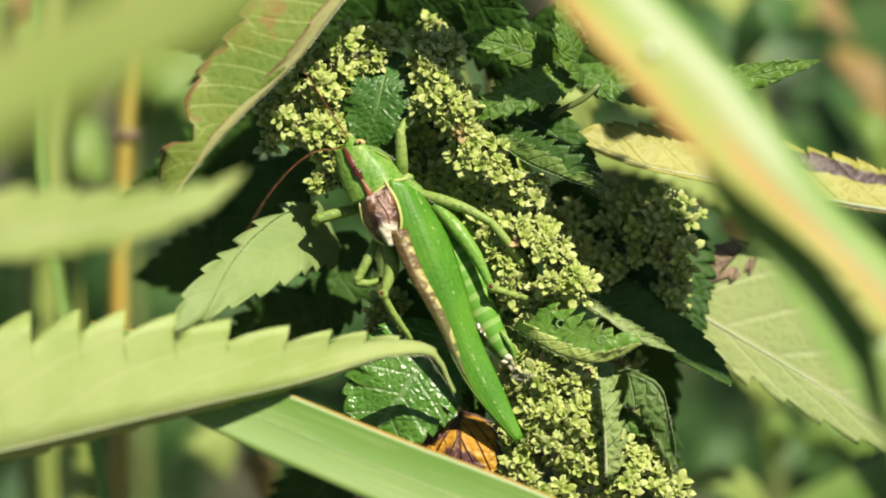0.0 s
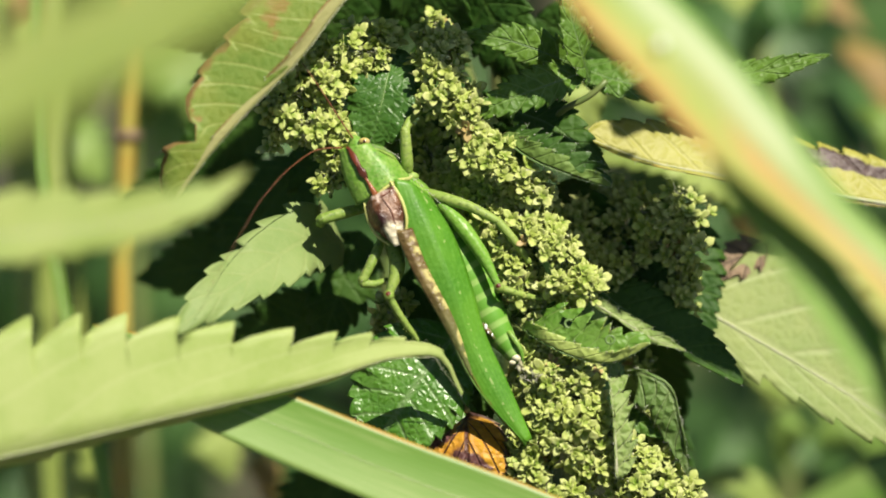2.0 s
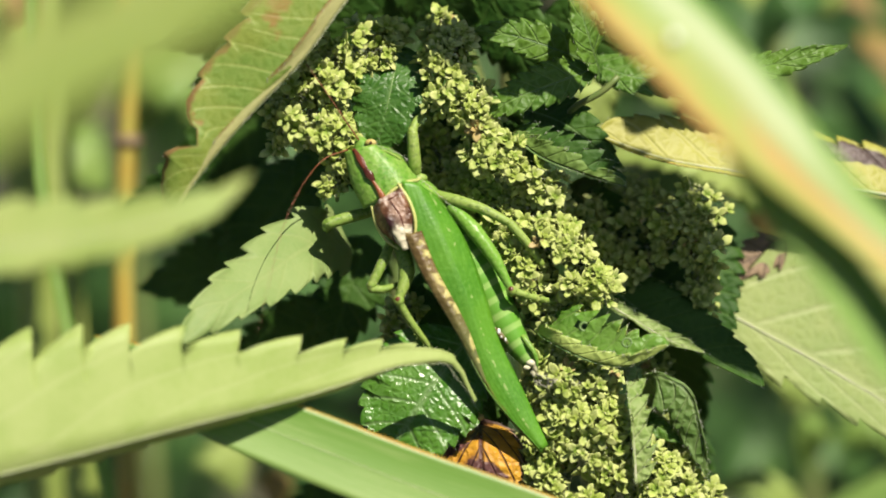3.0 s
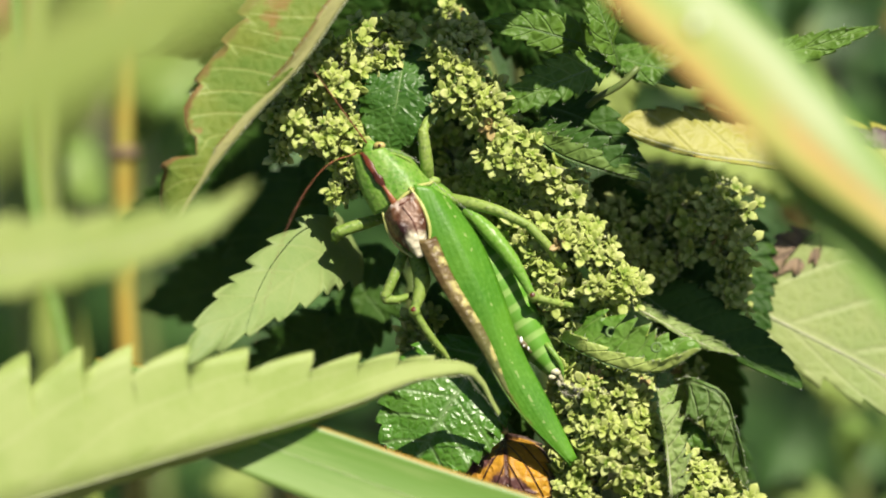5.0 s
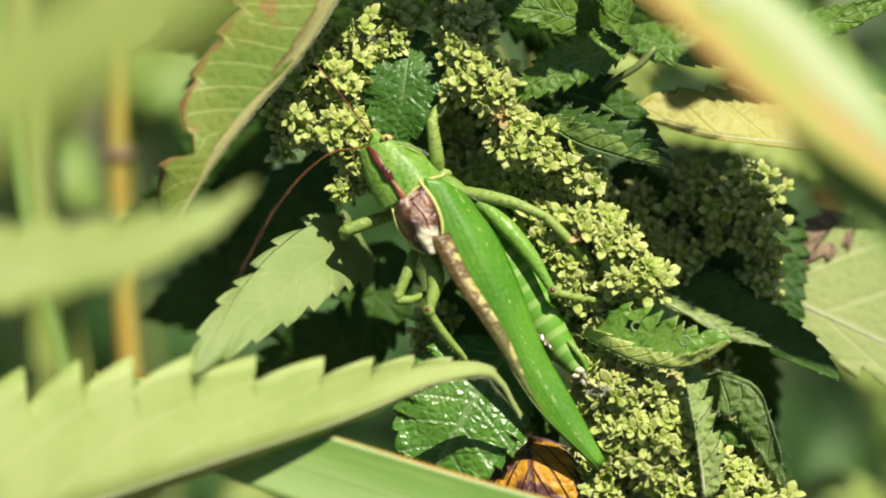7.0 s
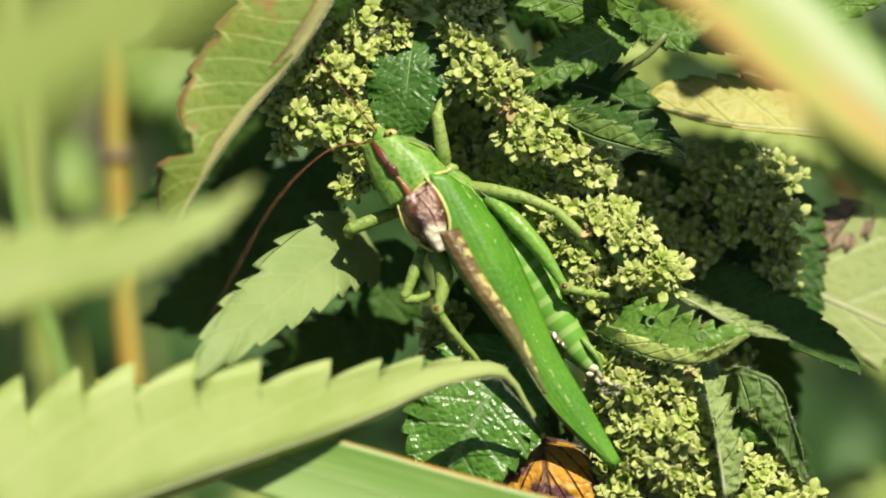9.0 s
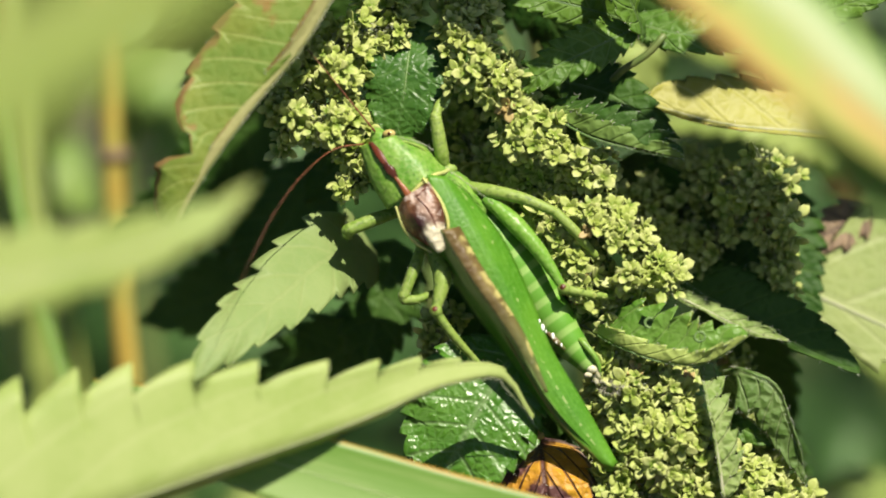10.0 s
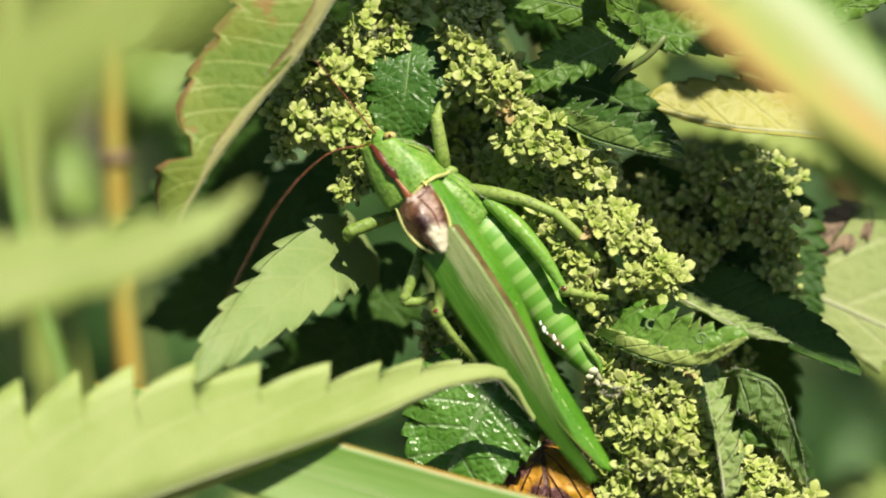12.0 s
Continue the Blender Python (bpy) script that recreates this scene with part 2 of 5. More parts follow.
def turning_blade_material():
    """A reed blade in autumn: green on one side, pale in the middle, orange streaks towards the other margin."""
    n = Nodes("reed_blade_turning")
    u, v = n.uv()
    wob = n.math("MULTIPLY_ADD", n.noise(60, 3), 0.24, -0.12)
    vv = n.math("ADD", v, wob)
    tone = n.mix(n.ramp(vv, 0.05, 0.4), (0.20, 0.38, 0.07), (0.35, 0.48, 0.14))
    white = n.math("MULTIPLY", n.math("SUBTRACT", 1.0, n.ramp(n.math("ABSOLUTE", n.math("SUBTRACT", vv, 0.28)), 0.06, 0.24)), n.math("SUBTRACT", 1.0, n.ramp(u, 0.55, 0.8)))
    tone = n.mix(n.math("MULTIPLY", white, 0.8), tone, (0.56, 0.64, 0.39))
    tone = n.mix(n.ramp(vv, 0.5, 0.75), tone, (0.40, 0.46, 0.10))
    tone = n.mix(n.math("MULTIPLY", n.ramp(vv, 0.8, 0.96), n.math("SUBTRACT", 1.0, n.ramp(u, 0.46, 0.6))), tone, (0.62, 0.36, 0.10))
    run = n.add("CombineXYZ")
    n.join(n.math("MULTIPLY", u, 3.0), run.inputs[0])
    n.join(n.math("MULTIPLY", v, 7.0), run.inputs[1])
    streak = n.noise(1.0, 4, run.outputs[0])
    rust = n.math("MULTIPLY", n.ramp(streak, 0.5, 0.62), n.ramp(v, 0.3, 0.6))
    tone = n.mix(n.math("MULTIPLY", rust, 0.5), tone, (0.62, 0.38, 0.12))
    lane = n.math("SUBTRACT", 1.0, n.ramp(n.math("ABSOLUTE", n.math("SUBTRACT", vv, 0.64)), 0.03, 0.15))
    tone = n.mix(n.math("MULTIPLY", n.math("MULTIPLY", lane, n.ramp(u, 0.46, 0.6)), 0.85), tone, (0.62, 0.36, 0.13))
    fine = n.add("CombineXYZ")
    n.join(n.math("MULTIPLY", u, 30.0), fine.inputs[0])
    n.join(n.math("MULTIPLY", v, 40.0), fine.inputs[1])
    tone = n.mix(n.math("MULTIPLY", n.ramp(n.noise(1.0, 3, fine.outputs[0]), 0.5, 0.7), 0.3), tone, (0.48, 0.57, 0.3))
    n.bump(n.math("SINE", n.math("MULTIPLY", v, 120.0)), 0.1, 0.0001)
    return n.finish(tone, 0.42, 0.3, None, spec=0.4)


M_REED_DRY = turning_blade_material()
M_GRASS = blade_material("grass_green", (0.17, 0.34, 0.05), (0.24, 0.42, 0.08), (0.2, 0.34, 0.06))
M_GRASSPALE = blade_material("grass_pale", (0.28, 0.39, 0.08), (0.37, 0.455, 0.12), (0.34, 0.41, 0.09))
M_REEDRIB = plain_material("reed_rib", (0.36, 0.48, 0.2), (0.44, 0.54, 0.26), 0.45, 300, 0.2)
# White drops: their sparkle is put into the base colour.
M_GLINT = plain_material("dew", (0.85, 0.86, 0.82), (0.88, 0.9, 0.86), 0.3, 300, 0.0, 0.0)
M_STALK = plain_material("dry_stalk_orange", (0.37, 0.26, 0.04), (0.30, 0.29, 0.055), 0.5, 120)
M_SOIL = plain_material("soil", (0.05, 0.045, 0.03), (0.09, 0.08, 0.045), 0.9, 6, 0.0, 0.5, fine=60)


def skin_material(name, base, other, speck, rough=0.36, speck_from=0.62, grain=3800.0, light=0.08, mottle=260):
    """Insect skin: soft mottling, fine pits and specks."""
    n = Nodes(name)
    tone = n.mix(n.ramp(n.noise(mottle, 3), 0.32, 0.68), base, other)
    pits = n.cells(grain * 0.45, n.place(), "F1")
    tone = n.mix(n.math("MULTIPLY", n.ramp(n.noise(grain * 0.5, 2), speck_from, speck_from + 0.08), 0.6), tone, speck)
    tone = n.mix(n.math("MULTIPLY", n.ramp(n.noise(grain * 0.7, 3), 0.35, 0.75), 0.45), tone, n.mix(0.5, other, (0.5, 0.55, 0.25)))
    n.bump(n.math("ADD", n.math("MULTIPLY", pits, 1.2), n.math("MULTIPLY", n.noise(grain, 2), 0.5)), 0.3, 0.00014)
    return n.finish(tone, rough, light, None, spec=0.4)


M_BODY = skin_material("cricket_green", (0.09, 0.26, 0.016), (0.19, 0.36, 0.045), (0.04, 0.12, 0.012), 0.45, 0.57, mottle=420)
M_THIGH = skin_material("cricket_thigh", (0.10, 0.28, 0.02), (0.15, 0.34, 0.03), (0.07, 0.2, 0.015), 0.38, 0.66)
M_LEG = skin_material("cricket_leg", (0.16, 0.28, 0.03), (0.25, 0.36, 0.065), (0.06, 0.11, 0.02), 0.55, 0.56)
M_LIGHT = skin_material("cricket_pale", (0.58, 0.56, 0.34), (0.68, 0.66, 0.46), (0.35, 0.3, 0.15), 0.35)
M_YELLOWRIM = skin_material("cricket_rim", (0.58, 0.56, 0.16), (0.5, 0.55, 0.18), (0.4, 0.4, 0.12), 0.4)
M_BROWN = plain_material("cricket_brown", (0.055, 0.011, 0.005), (0.13, 0.03, 0.011), 0.32, 700, relief=0.4)
M_RUST = plain_material("cricket_rust", (0.30, 0.10, 0.03), (0.20, 0.06, 0.02), 0.35, 700, relief=0.4)
M_EYE = plain_material("cricket_eye", (0.5, 0.42, 0.16), (0.42, 0.34, 0.1), 0.2, 900)
M_PUPIL = plain_material("cricket_pupil", (0.04, 0.009, 0.004), (0.07, 0.02, 0.01), 0.2, 900)
M_ANTENNA = plain_material("cricket_antenna", (0.15, 0.05, 0.02), (0.22, 0.085, 0.04), 0.45, 900)


def wing_material():
    n = Nodes("cricket_wing")
    u, v = n.uv()
    tone = n.mix(n.ramp(n.noise(170, 3), 0.35, 0.65), (0.058, 0.20, 0.009), (0.095, 0.26, 0.016))
    run = n.math("SINE", n.math("MULTIPLY", n.math("ADD", v, n.math("MULTIPLY_ADD", u, 0.25, n.math("MULTIPLY", n.noise(150, 2), 0.08))), 50.0))
    tone = n.mix(n.math("MULTIPLY", n.ramp(run, 0.5, 1.0), 0.12), tone, (0.14, 0.38, 0.05))
    lane = n.math("ABSOLUTE", n.math("SUBTRACT", n.math("ADD", v, n.math("MULTIPLY", u, 0.35)), 0.78))
    fleck = n.math("MULTIPLY", n.math("SUBTRACT", 1.0, n.ramp(lane, 0.01, 0.05)), n.ramp(n.noise(1300, 2), 0.55, 0.62))
    tone = n.mix(n.math("MULTIPLY", fleck, 0.6), tone, (0.42, 0.5, 0.2))
    worn = n.math("MULTIPLY", n.math("SUBTRACT", 1.0, n.ramp(n.math("ADD", v, n.math("MULTIPLY_ADD", n.noise(500, 3), 0.3, -0.15)), 0.02, 0.14)), n.ramp(u, 0.3, 0.5))
    tone = n.mix(n.math("MULTIPLY", worn, 0.8), tone, (0.2, 0.15, 0.05))
    tone = n.mix(n.math("MULTIPLY", n.ramp(n.noise(2400, 3), 0.4, 0.8), 0.35), tone, (0.17, 0.39, 0.06))
    n.bump(n.math("ADD", n.math("MULTIPLY", run, 0.1), n.math("MULTIPLY", n.noise(2600, 3), 0.9)), 0.35, 0.00014)
    return n.finish(tone, 0.42, 0.1, None, spec=0.4)


M_WING = wing_material()


def pale_wing_material():
    """The wing cover that swings out: green along its outer edge, a pale ribbed lane in the middle, green again towards its end."""
    n = Nodes("cricket_inner_wing")
    u, v = n.uv()
    run = n.add("CombineXYZ")
    n.join(n.math("MULTIPLY", u, 5.0), run.inputs[0])
    n.join(n.math("ADD", n.math("MULTIPLY", v, 26.0), n.math("MULTIPLY", u, 3.0)), run.inputs[1])
    rays = n.noise(1.0, 3, run.outputs[0])
    vv = n.math("ADD", v, n.math("MULTIPLY_ADD", n.noise(240, 3), 0.3, -0.15))
    green = n.mix(n.ramp(rays, 0.35, 0.65), (0.055, 0.19, 0.010), (0.11, 0.27, 0.03))
    pale = n.mix(n.ramp(rays, 0.38, 0.6), (0.19, 0.31, 0.07), (0.40, 0.47, 0.21))
    lane = n.math("MULTIPLY", n.ramp(vv, 0.36, 0.58), n.math("SUBTRACT", 1.0, n.ramp(n.math("ADD", u, n.math("MULTIPLY_ADD", rays, 0.4, -0.2)), 0.35, 0.85)))
    tone = n.mix(lane, green, pale)
    n.bump(n.math("ADD", rays, n.math("MULTIPLY", n.noise(2500, 2), 0.4)), 0.3, 0.00016)
    return n.finish(tone, 0.36, 0.2)


M_WINGPALE = pale_wing_material()


def song_field_material(name, clear):
    """The glassy brown sound field of a wing: a dark round spot, pale streaks and a cream window at its rear."""
    n = Nodes(name)
    u, v = n.uv()
    wob = n.math("MULTIPLY_ADD", n.noise(700, 3), 0.24, -0.12)
    tone = n.mix(n.ramp(n.noise(600, 4), 0.35, 0.65), (0.09, 0.034, 0.014), (0.24, 0.115, 0.05))
    far = n.math("SQRT", n.math("ADD", n.math("POWER", n.math("SUBTRACT", u, 0.52), 2.0), n.math("POWER", n.math("MULTIPLY", n.math("SUBTRACT", v, 0.45), 0.9), 2.0)))
    streak = n.math("SUBTRACT", 1.0, n.ramp(n.math("ABSOLUTE", n.math("ADD", n.math("SUBTRACT", v, 0.74), wob)), 0.05, 0.2))
    tone = n.mix(n.math("MULTIPLY", streak, 0.5 if not clear else 0.3), tone, (0.48, 0.34, 0.26))
    if not clear:
        tone = n.mix(n.math("SUBTRACT", 1.0, n.ramp(n.math("ADD", far, wob), 0.08, 0.3)), tone, (0.03, 0.008, 0.008))
    if clear:
        tone = n.mix(n.math("SUBTRACT", 1.0, n.ramp(far, 0.26, 0.3)), tone, (0.34, 0.17, 0.11))
        tone = n.mix(n.math("MULTIPLY", n.ramp(far, 0.26, 0.29), n.math("SUBTRACT", 1.0, n.ramp(far, 0.33, 0.36))), tone, (0.12, 0.04, 0.02))
        cream = n.math("MULTIPLY", n.ramp(n.math("ADD", u, wob), 0.78, 0.9), n.ramp(n.math("ADD", v, wob), 0.25, 0.5))
    else:
        cream = n.math("MULTIPLY", n.ramp(n.math("SUBTRACT", n.math("ADD", u, wob), n.math("MULTIPLY", n.math("ABSOLUTE", n.math("SUBTRACT", v, 0.62)), 0.35)), 0.47, 0.6), n.ramp(n.math("ADD", v, wob), 0.12, 0.32))
    tone = n.mix(cream, tone, (0.64, 0.6, 0.42))
    front = n.math("MULTIPLY", n.math("SUBTRACT", 1.0, n.ramp(n.math("ADD", u, wob), 0.02, 0.2)), n.ramp(n.noise(1500, 2), 0.45, 0.6))
    tone = n.mix(n.math("MULTIPLY", front, 0.8), tone, (0.6, 0.5, 0.42))
    n.bump(n.math("ADD", n.noise(420, 4), n.math("MULTIPLY", n.noise(1100, 3), 0.5)), 0.8, 0.0009)
    n.bsdf.inputs["Coat Weight"].default_value = 0.12
    n.bsdf.inputs["Coat Roughness"].default_value = 0.15
    return n.finish(tone, 0.35, 0.15)


M_FILE = song_field_material("cricket_sound_field", False)
M_MIRROR = song_field_material("cricket_sound_mirror", True)


def dorsal_material():
    n = Nodes("cricket_wing_back")
    u, v = n.uv()
    tone = n.mix(n.ramp(n.noise(420, 4), 0.35, 0.7), (0.10, 0.06, 0.018), (0.21, 0.16, 0.055))
    tone = n.mix(n.ramp(u, 0.3, 0.9), tone, (0.13, 0.15, 0.045))
    dots = n.math("MULTIPLY", n.ramp(n.noise(700, 3), 0.48, 0.58), n.ramp(v, 0.5, 0.8))
    tone = n.mix(dots, tone, (0.5, 0.45, 0.16))
    n.bump(n.noise(1500, 3), 0.7, 0.0003)
    return n.finish(tone, 0.38, 0.1)


M_DORSAL = dorsal_material()


def abdomen_material():
    n = Nodes("cricket_abdomen")
    u, v = n.uv()
    band = n.math("SINE", n.math("MULTIPLY", u, 74.0))
    tone = n.mix(n.ramp(band, -0.1, 0.8), (0.13, 0.34, 0.035), (0.27, 0.47, 0.11))
    n.bump(n.math("ADD", band, n.math("MULTIPLY", n.noise(2500, 2), 0.9)), 0.15, 0.0001)
    return n.finish(tone, 0.45, 0.15, spec=0.35)


M_ABDOMEN = abdomen_material()


def floret_material():
    """Nettle seeds: green hearts, pale rounded tips, each piece a little different."""
    n = Nodes("nettle_seed")
    sep = n.add("VectorMath")
    sep.operation = "LENGTH"
    n.join(n.place(), sep.inputs[0])
    out = n.ramp(sep.outputs["Value"], 0.0002, 0.0013)
    chance = n.add("ObjectInfo").outputs["Random"]
    heart = n.mix(chance, (0.16, 0.28, 0.025), (0.32, 0.40, 0.07))
    tip = n.mix(n.math("FRACT", n.math("MULTIPLY", chance, 7.3)), (0.56, 0.61, 0.23), (0.42, 0.52, 0.11))
    tone = n.mix(out, heart, tip)
    tone = n.mix(n.math("MULTIPLY", n.ramp(n.noise(2600, 3), 0.5, 0.75), 0.28), tone, (0.74, 0.76, 0.46))
    n.bump(n.noise(2200, 3), 0.5, 0.0002)
    return n.finish(tone, 0.45, 0.2, spec=0.3)


M_FLORET = floret_material()

# ---- building ----
ORIGIN = {}


def v3(p):
    return np.array(p, float)


def thing(name, base, label, category, group=""):
    """An Empty at a base, given in the tangle's millimetres; its parts hang below it."""
    ob = new(name)
    ob.empty_display_size = 0.005
    ob.matrix_world = TILT @ pose(*[c * MM for c in base])
    ORIGIN[ob.name] = v3(base)
    return tagged(ob, label, category, group)


def part(name, geo, material, parent, label="", origin=None):
    """One mesh under a thing or a part. geo: vertices in the tangle's millimetres, faces, and a map position for each vertex or None."""
    verts, faces, uvs = geo
    o = ORIGIN[parent.name] if origin is None else v3(origin)
    me = bpy.data.meshes.new(name)
    me.from_pydata(((np.asarray(verts) - o) * MM).tolist(), [], faces)
    if uvs is not None:
        layer = me.uv_layers.new(name="UVMap")
        loop_verts = np.empty(len(me.loops), np.int32)
        me.loops.foreach_get("vertex_index", loop_verts)
        layer.data.foreach_set("uv", np.asarray(uvs, np.float32)[loop_verts].ravel())
    me.polygons.foreach_set("use_smooth", [True] * len(me.polygons))
    me.materials.append(material)
    me.update()
    ob = new(name, me)
    ob.parent = parent
    ob.location = (o - ORIGIN[parent.name]) * MM
    ORIGIN[ob.name] = o
    return tagged(ob, label) if label else ob


def smooth_line(points, count):
    """Points along a smooth line through the given ones, evenly spaced."""
    p = np.array(points, float)
    if len(p) == 2:
        return p[0] + (p[1] - p[0]) * np.linspace(0, 1, count)[:, None]
    step = np.diff(p, axis=0)
    size = np.linalg.norm(step, axis=1)
    way = step / size[:, None]
    lead = np.vstack([way[:1], way[:-1] * (size[1:] / (size[1:] + size[:-1]))[:, None] + way[1:] * (size[:-1] / (size[1:] + size[:-1]))[:, None], way[-1:]])
    fine = []
    for i, length in enumerate(size):
        for t in np.linspace(0, 1, 16, endpoint=False):
            fine.append((2 * t ** 3 - 3 * t * t + 1) * p[i] + (t ** 3 - 2 * t * t + t) * length * lead[i]
                        + (3 * t * t - 2 * t ** 3) * p[i + 1] + (t ** 3 - t * t) * length * lead[i + 1])
    fine.append(p[-1])
    fine = np.array(fine)
    run = np.r_[0, np.cumsum(np.linalg.norm(np.diff(fine, axis=0), axis=1))]
    at = np.linspace(0, run[-1], count)
    return np.stack([np.interp(at, run, fine[:, i]) for i in range(3)], 1)


def unit(a):
    return a / np.maximum(np.linalg.norm(a, axis=-1, keepdims=True), 1e-9)


def tube(points, radii, sides=8, count=None, flat=1.0, up=(0, 0, 1), knob=0.0):
    """A round or flattened body along a line; radii along it; flat: its height over its width."""
    count = count or max(4, 5 * (len(points) - 1))
    c = smooth_line(points, count)
    r = np.interp(np.linspace(0, 1, count), np.linspace(0, 1, len(radii)), radii)
    if knob:
        r = r * (1 + knob * np.sin(np.linspace(0, count * 1.2, count)))
    t = unit(np.gradient(c, axis=0))
    right = unit(np.cross(t, np.array(up, float) + 1e-4))
    over = np.cross(right, t)
    ang = np.linspace(0, 2 * math.pi, sides, endpoint=False)
    ring = c[:, None] + r[:, None, None] * (np.cos(ang)[None, :, None] * right[:, None] + flat * np.sin(ang)[None, :, None] * over[:, None])
    verts = [*ring.reshape(-1, 3), c[0] - t[0] * r[0] * 0.5, c[-1] + t[-1] * r[-1] * 0.5]
    faces = []
    for i in range(count - 1):
        for j in range(sides):
            k = (j + 1) % sides
            faces.append((i * sides + j, i * sides + k, (i + 1) * sides + k, (i + 1) * sides + j))
    a, b = len(verts) - 2, len(verts) - 1
    for j in range(sides):
        k = (j + 1) % sides
        faces.append((a, k, j))
        faces.append((b, (count - 1) * sides + j, (count - 1) * sides + k))
    uvs = [(i / (count - 1), j / sides) for i in range(count) for j in range(sides)] + [(0, 0.5), (1, 0.5)]
    return verts, faces, uvs


def join_geo(*geos):
    verts, faces, uvs = [], [], []
    for g in geos:
        o = len(verts)
        verts.extend(np.asarray(g[0]).tolist())
        faces.extend(tuple(i + o for i in f) for f in g[1])
        uvs.extend(g[2] if g[2] is not None else [(0, 0)] * len(g[0]))
    return verts, faces, uvs


def ball(centre, r, squash=(1, 1, 1), rings=7, sides=10):
    c, verts, faces = v3(centre), [], []
    for i in range(rings + 1):
        th = math.pi * i / rings
        for j in range(sides):
            ph = 2 * math.pi * j / sides
            verts.append(c + r * np.array(squash) * np.array((math.sin(th) * math.cos(ph), math.sin(th) * math.sin(ph), math.cos(th))))
    for i in range(rings):
        for j in range(sides):
            k = (j + 1) % sides
            faces.append((i * sides + j, (i + 1) * sides + j, (i + 1) * sides + k, i * sides + k))
    return verts, faces, [(0, 0)] * len(verts)


def sheet(grid, thick, uv_grid, gaps=()):
    """A thin body from a grid of points: the sheet, its underside and the rim."""
    g = np.array(grid, float)
    n, m = g.shape[:2]
    nor = unit(np.cross(np.gradient(g, axis=0), np.gradient(g, axis=1)))
    verts = np.concatenate([(g + nor * thick / 2).reshape(-1, 3), (g - nor * thick / 2).reshape(-1, 3)])
    o, faces = n * m, []
    for i in range(n - 1):
        for j in range(m - 1):
            a, b, c, d = i * m + j, (i + 1) * m + j, (i + 1) * m + j + 1, i * m + j + 1
            if (i, j) in gaps:
                continue
            faces += [(a, b, c, d), (o + d, o + c, o + b, o + a)]
    for i in range(n - 1):
        for j in (0, m - 1):
            a, b = i * m + j, (i + 1) * m + j
            faces.append((a, o + a, o + b, b) if j == 0 else (a, b, o + b, o + a))
    for j in range(m - 1):
        for i in (0, n - 1):
            a, b = i * m + j, i * m + j + 1
            faces.append((a, b, o + b, o + a) if i == 0 else (a, o + a, o + b, b))
    uvs = np.concatenate([np.reshape(uv_grid, (-1, 2))] * 2)
    return verts, faces, uvs


def leaf_geo(points, left, right, up=(0, 0, 1), teeth=10, depth=0.22, fold=(0, 0), curl=0.0, wave=0.3, power=(0.55, 1.1),
             thick=0.16, across=6, seed=0, gaps=(), tips=(), bite=None, waist=None):
    """A leaf along its midrib: half widths left and right of it, forward-pointing teeth (evenly, or ending at tips), each half turned up by fold degrees;
    bite gives the place, width and depth of a notch in the right margin, waist those of a narrow stretch."""
    a, b = power
    per = 5
    u = []
    if teeth:
        ends = list(tips) or [(k + 1) / teeth for k in range(teeth)]
        teeth = len(ends)
        for low, high in zip([0.0] + ends, ends):
            u += [low + (high - low) * f for f in (0.0, 0.3, 0.62, 0.86, 0.97)]
        u.append(1.0)
        f = np.array([0.0, 0.42, 0.75, 0.95, 1.0] * teeth + [0.0])
    else:
        u = np.linspace(0, 1, 180)
        f = np.ones(180)
    u = np.array(u)
    base = smooth_line(points, 160)
    at = np.linspace(0, 1, 160)
    c = np.stack([np.interp(u, at, base[:, i]) for i in range(3)], 1)
    tang = unit(np.stack([np.interp(u, at, np.gradient(base, axis=0)[:, i]) for i in range(3)], 1))
    upv = np.tile(np.array(up, float), (len(u), 1))
    side = unit(np.cross(tang, upv))
    over = np.cross(side, tang)
    peak = (a / (a + b)) ** a * (b / (a + b)) ** b
    prof = np.maximum(u, 1e-4) ** a * np.maximum(1 - u, 0) ** b / peak
    prof = np.maximum(prof, 0.02)
    if waist:
        prof = prof * (1 - waist[2] * np.exp(-((u - waist[0]) / waist[1]) ** 2))
    v = np.linspace(-1, 1, 2 * across + 1)
    rnd = random.Random(seed + 17)
    ph = [rnd.uniform(0, 6.28) for _ in range(4)]
    length = np.linalg.norm(np.diff(base, axis=0), axis=1).sum()
    grid = np.zeros((len(u), len(v), 3))
    jag = np.repeat([1 + rnd.uniform(-0.25, 0.25) for _ in range(max(teeth, 1))], per if teeth else 180)
    jag = np.r_[jag, 1.0][: len(u)]
    for j, vv in enumerate(v):
        w = left if vv < 0 else right
        ang = math.radians(fold[0] if vv < 0 else fold[1])
        av = abs(vv)
        cut = 1 - depth * jag * (1 - f) * av ** 5
        lean = depth * w * 0.3 * f * av ** 5 * (1 if teeth else 0)
        x = w * prof * av * cut
        if bite and vv > 0:
            x = x * (1 - bite[2] * np.exp(-((u - bite[0]) / bite[1]) ** 2))
        bend = curl * x * av
        ripple = wave * np.sin(u * 9 + ph[0] + 2 * vv) * av * av + 0.5 * wave * np.sin(u * 23 + ph[1] + 3 * vv) * av
        grid[:, j] = (c + side * (math.copysign(1, vv) * x * math.cos(ang))[:, None] + over * (x * math.sin(ang) + bend + ripple)[:, None]
                      + tang * (lean * np.minimum(1, prof * 3))[:, None])
    uv = np.stack(np.meshgrid(u, v * 0.5 + 0.5, indexing="ij"), -1)
    return sheet(grid, thick, uv, gaps)


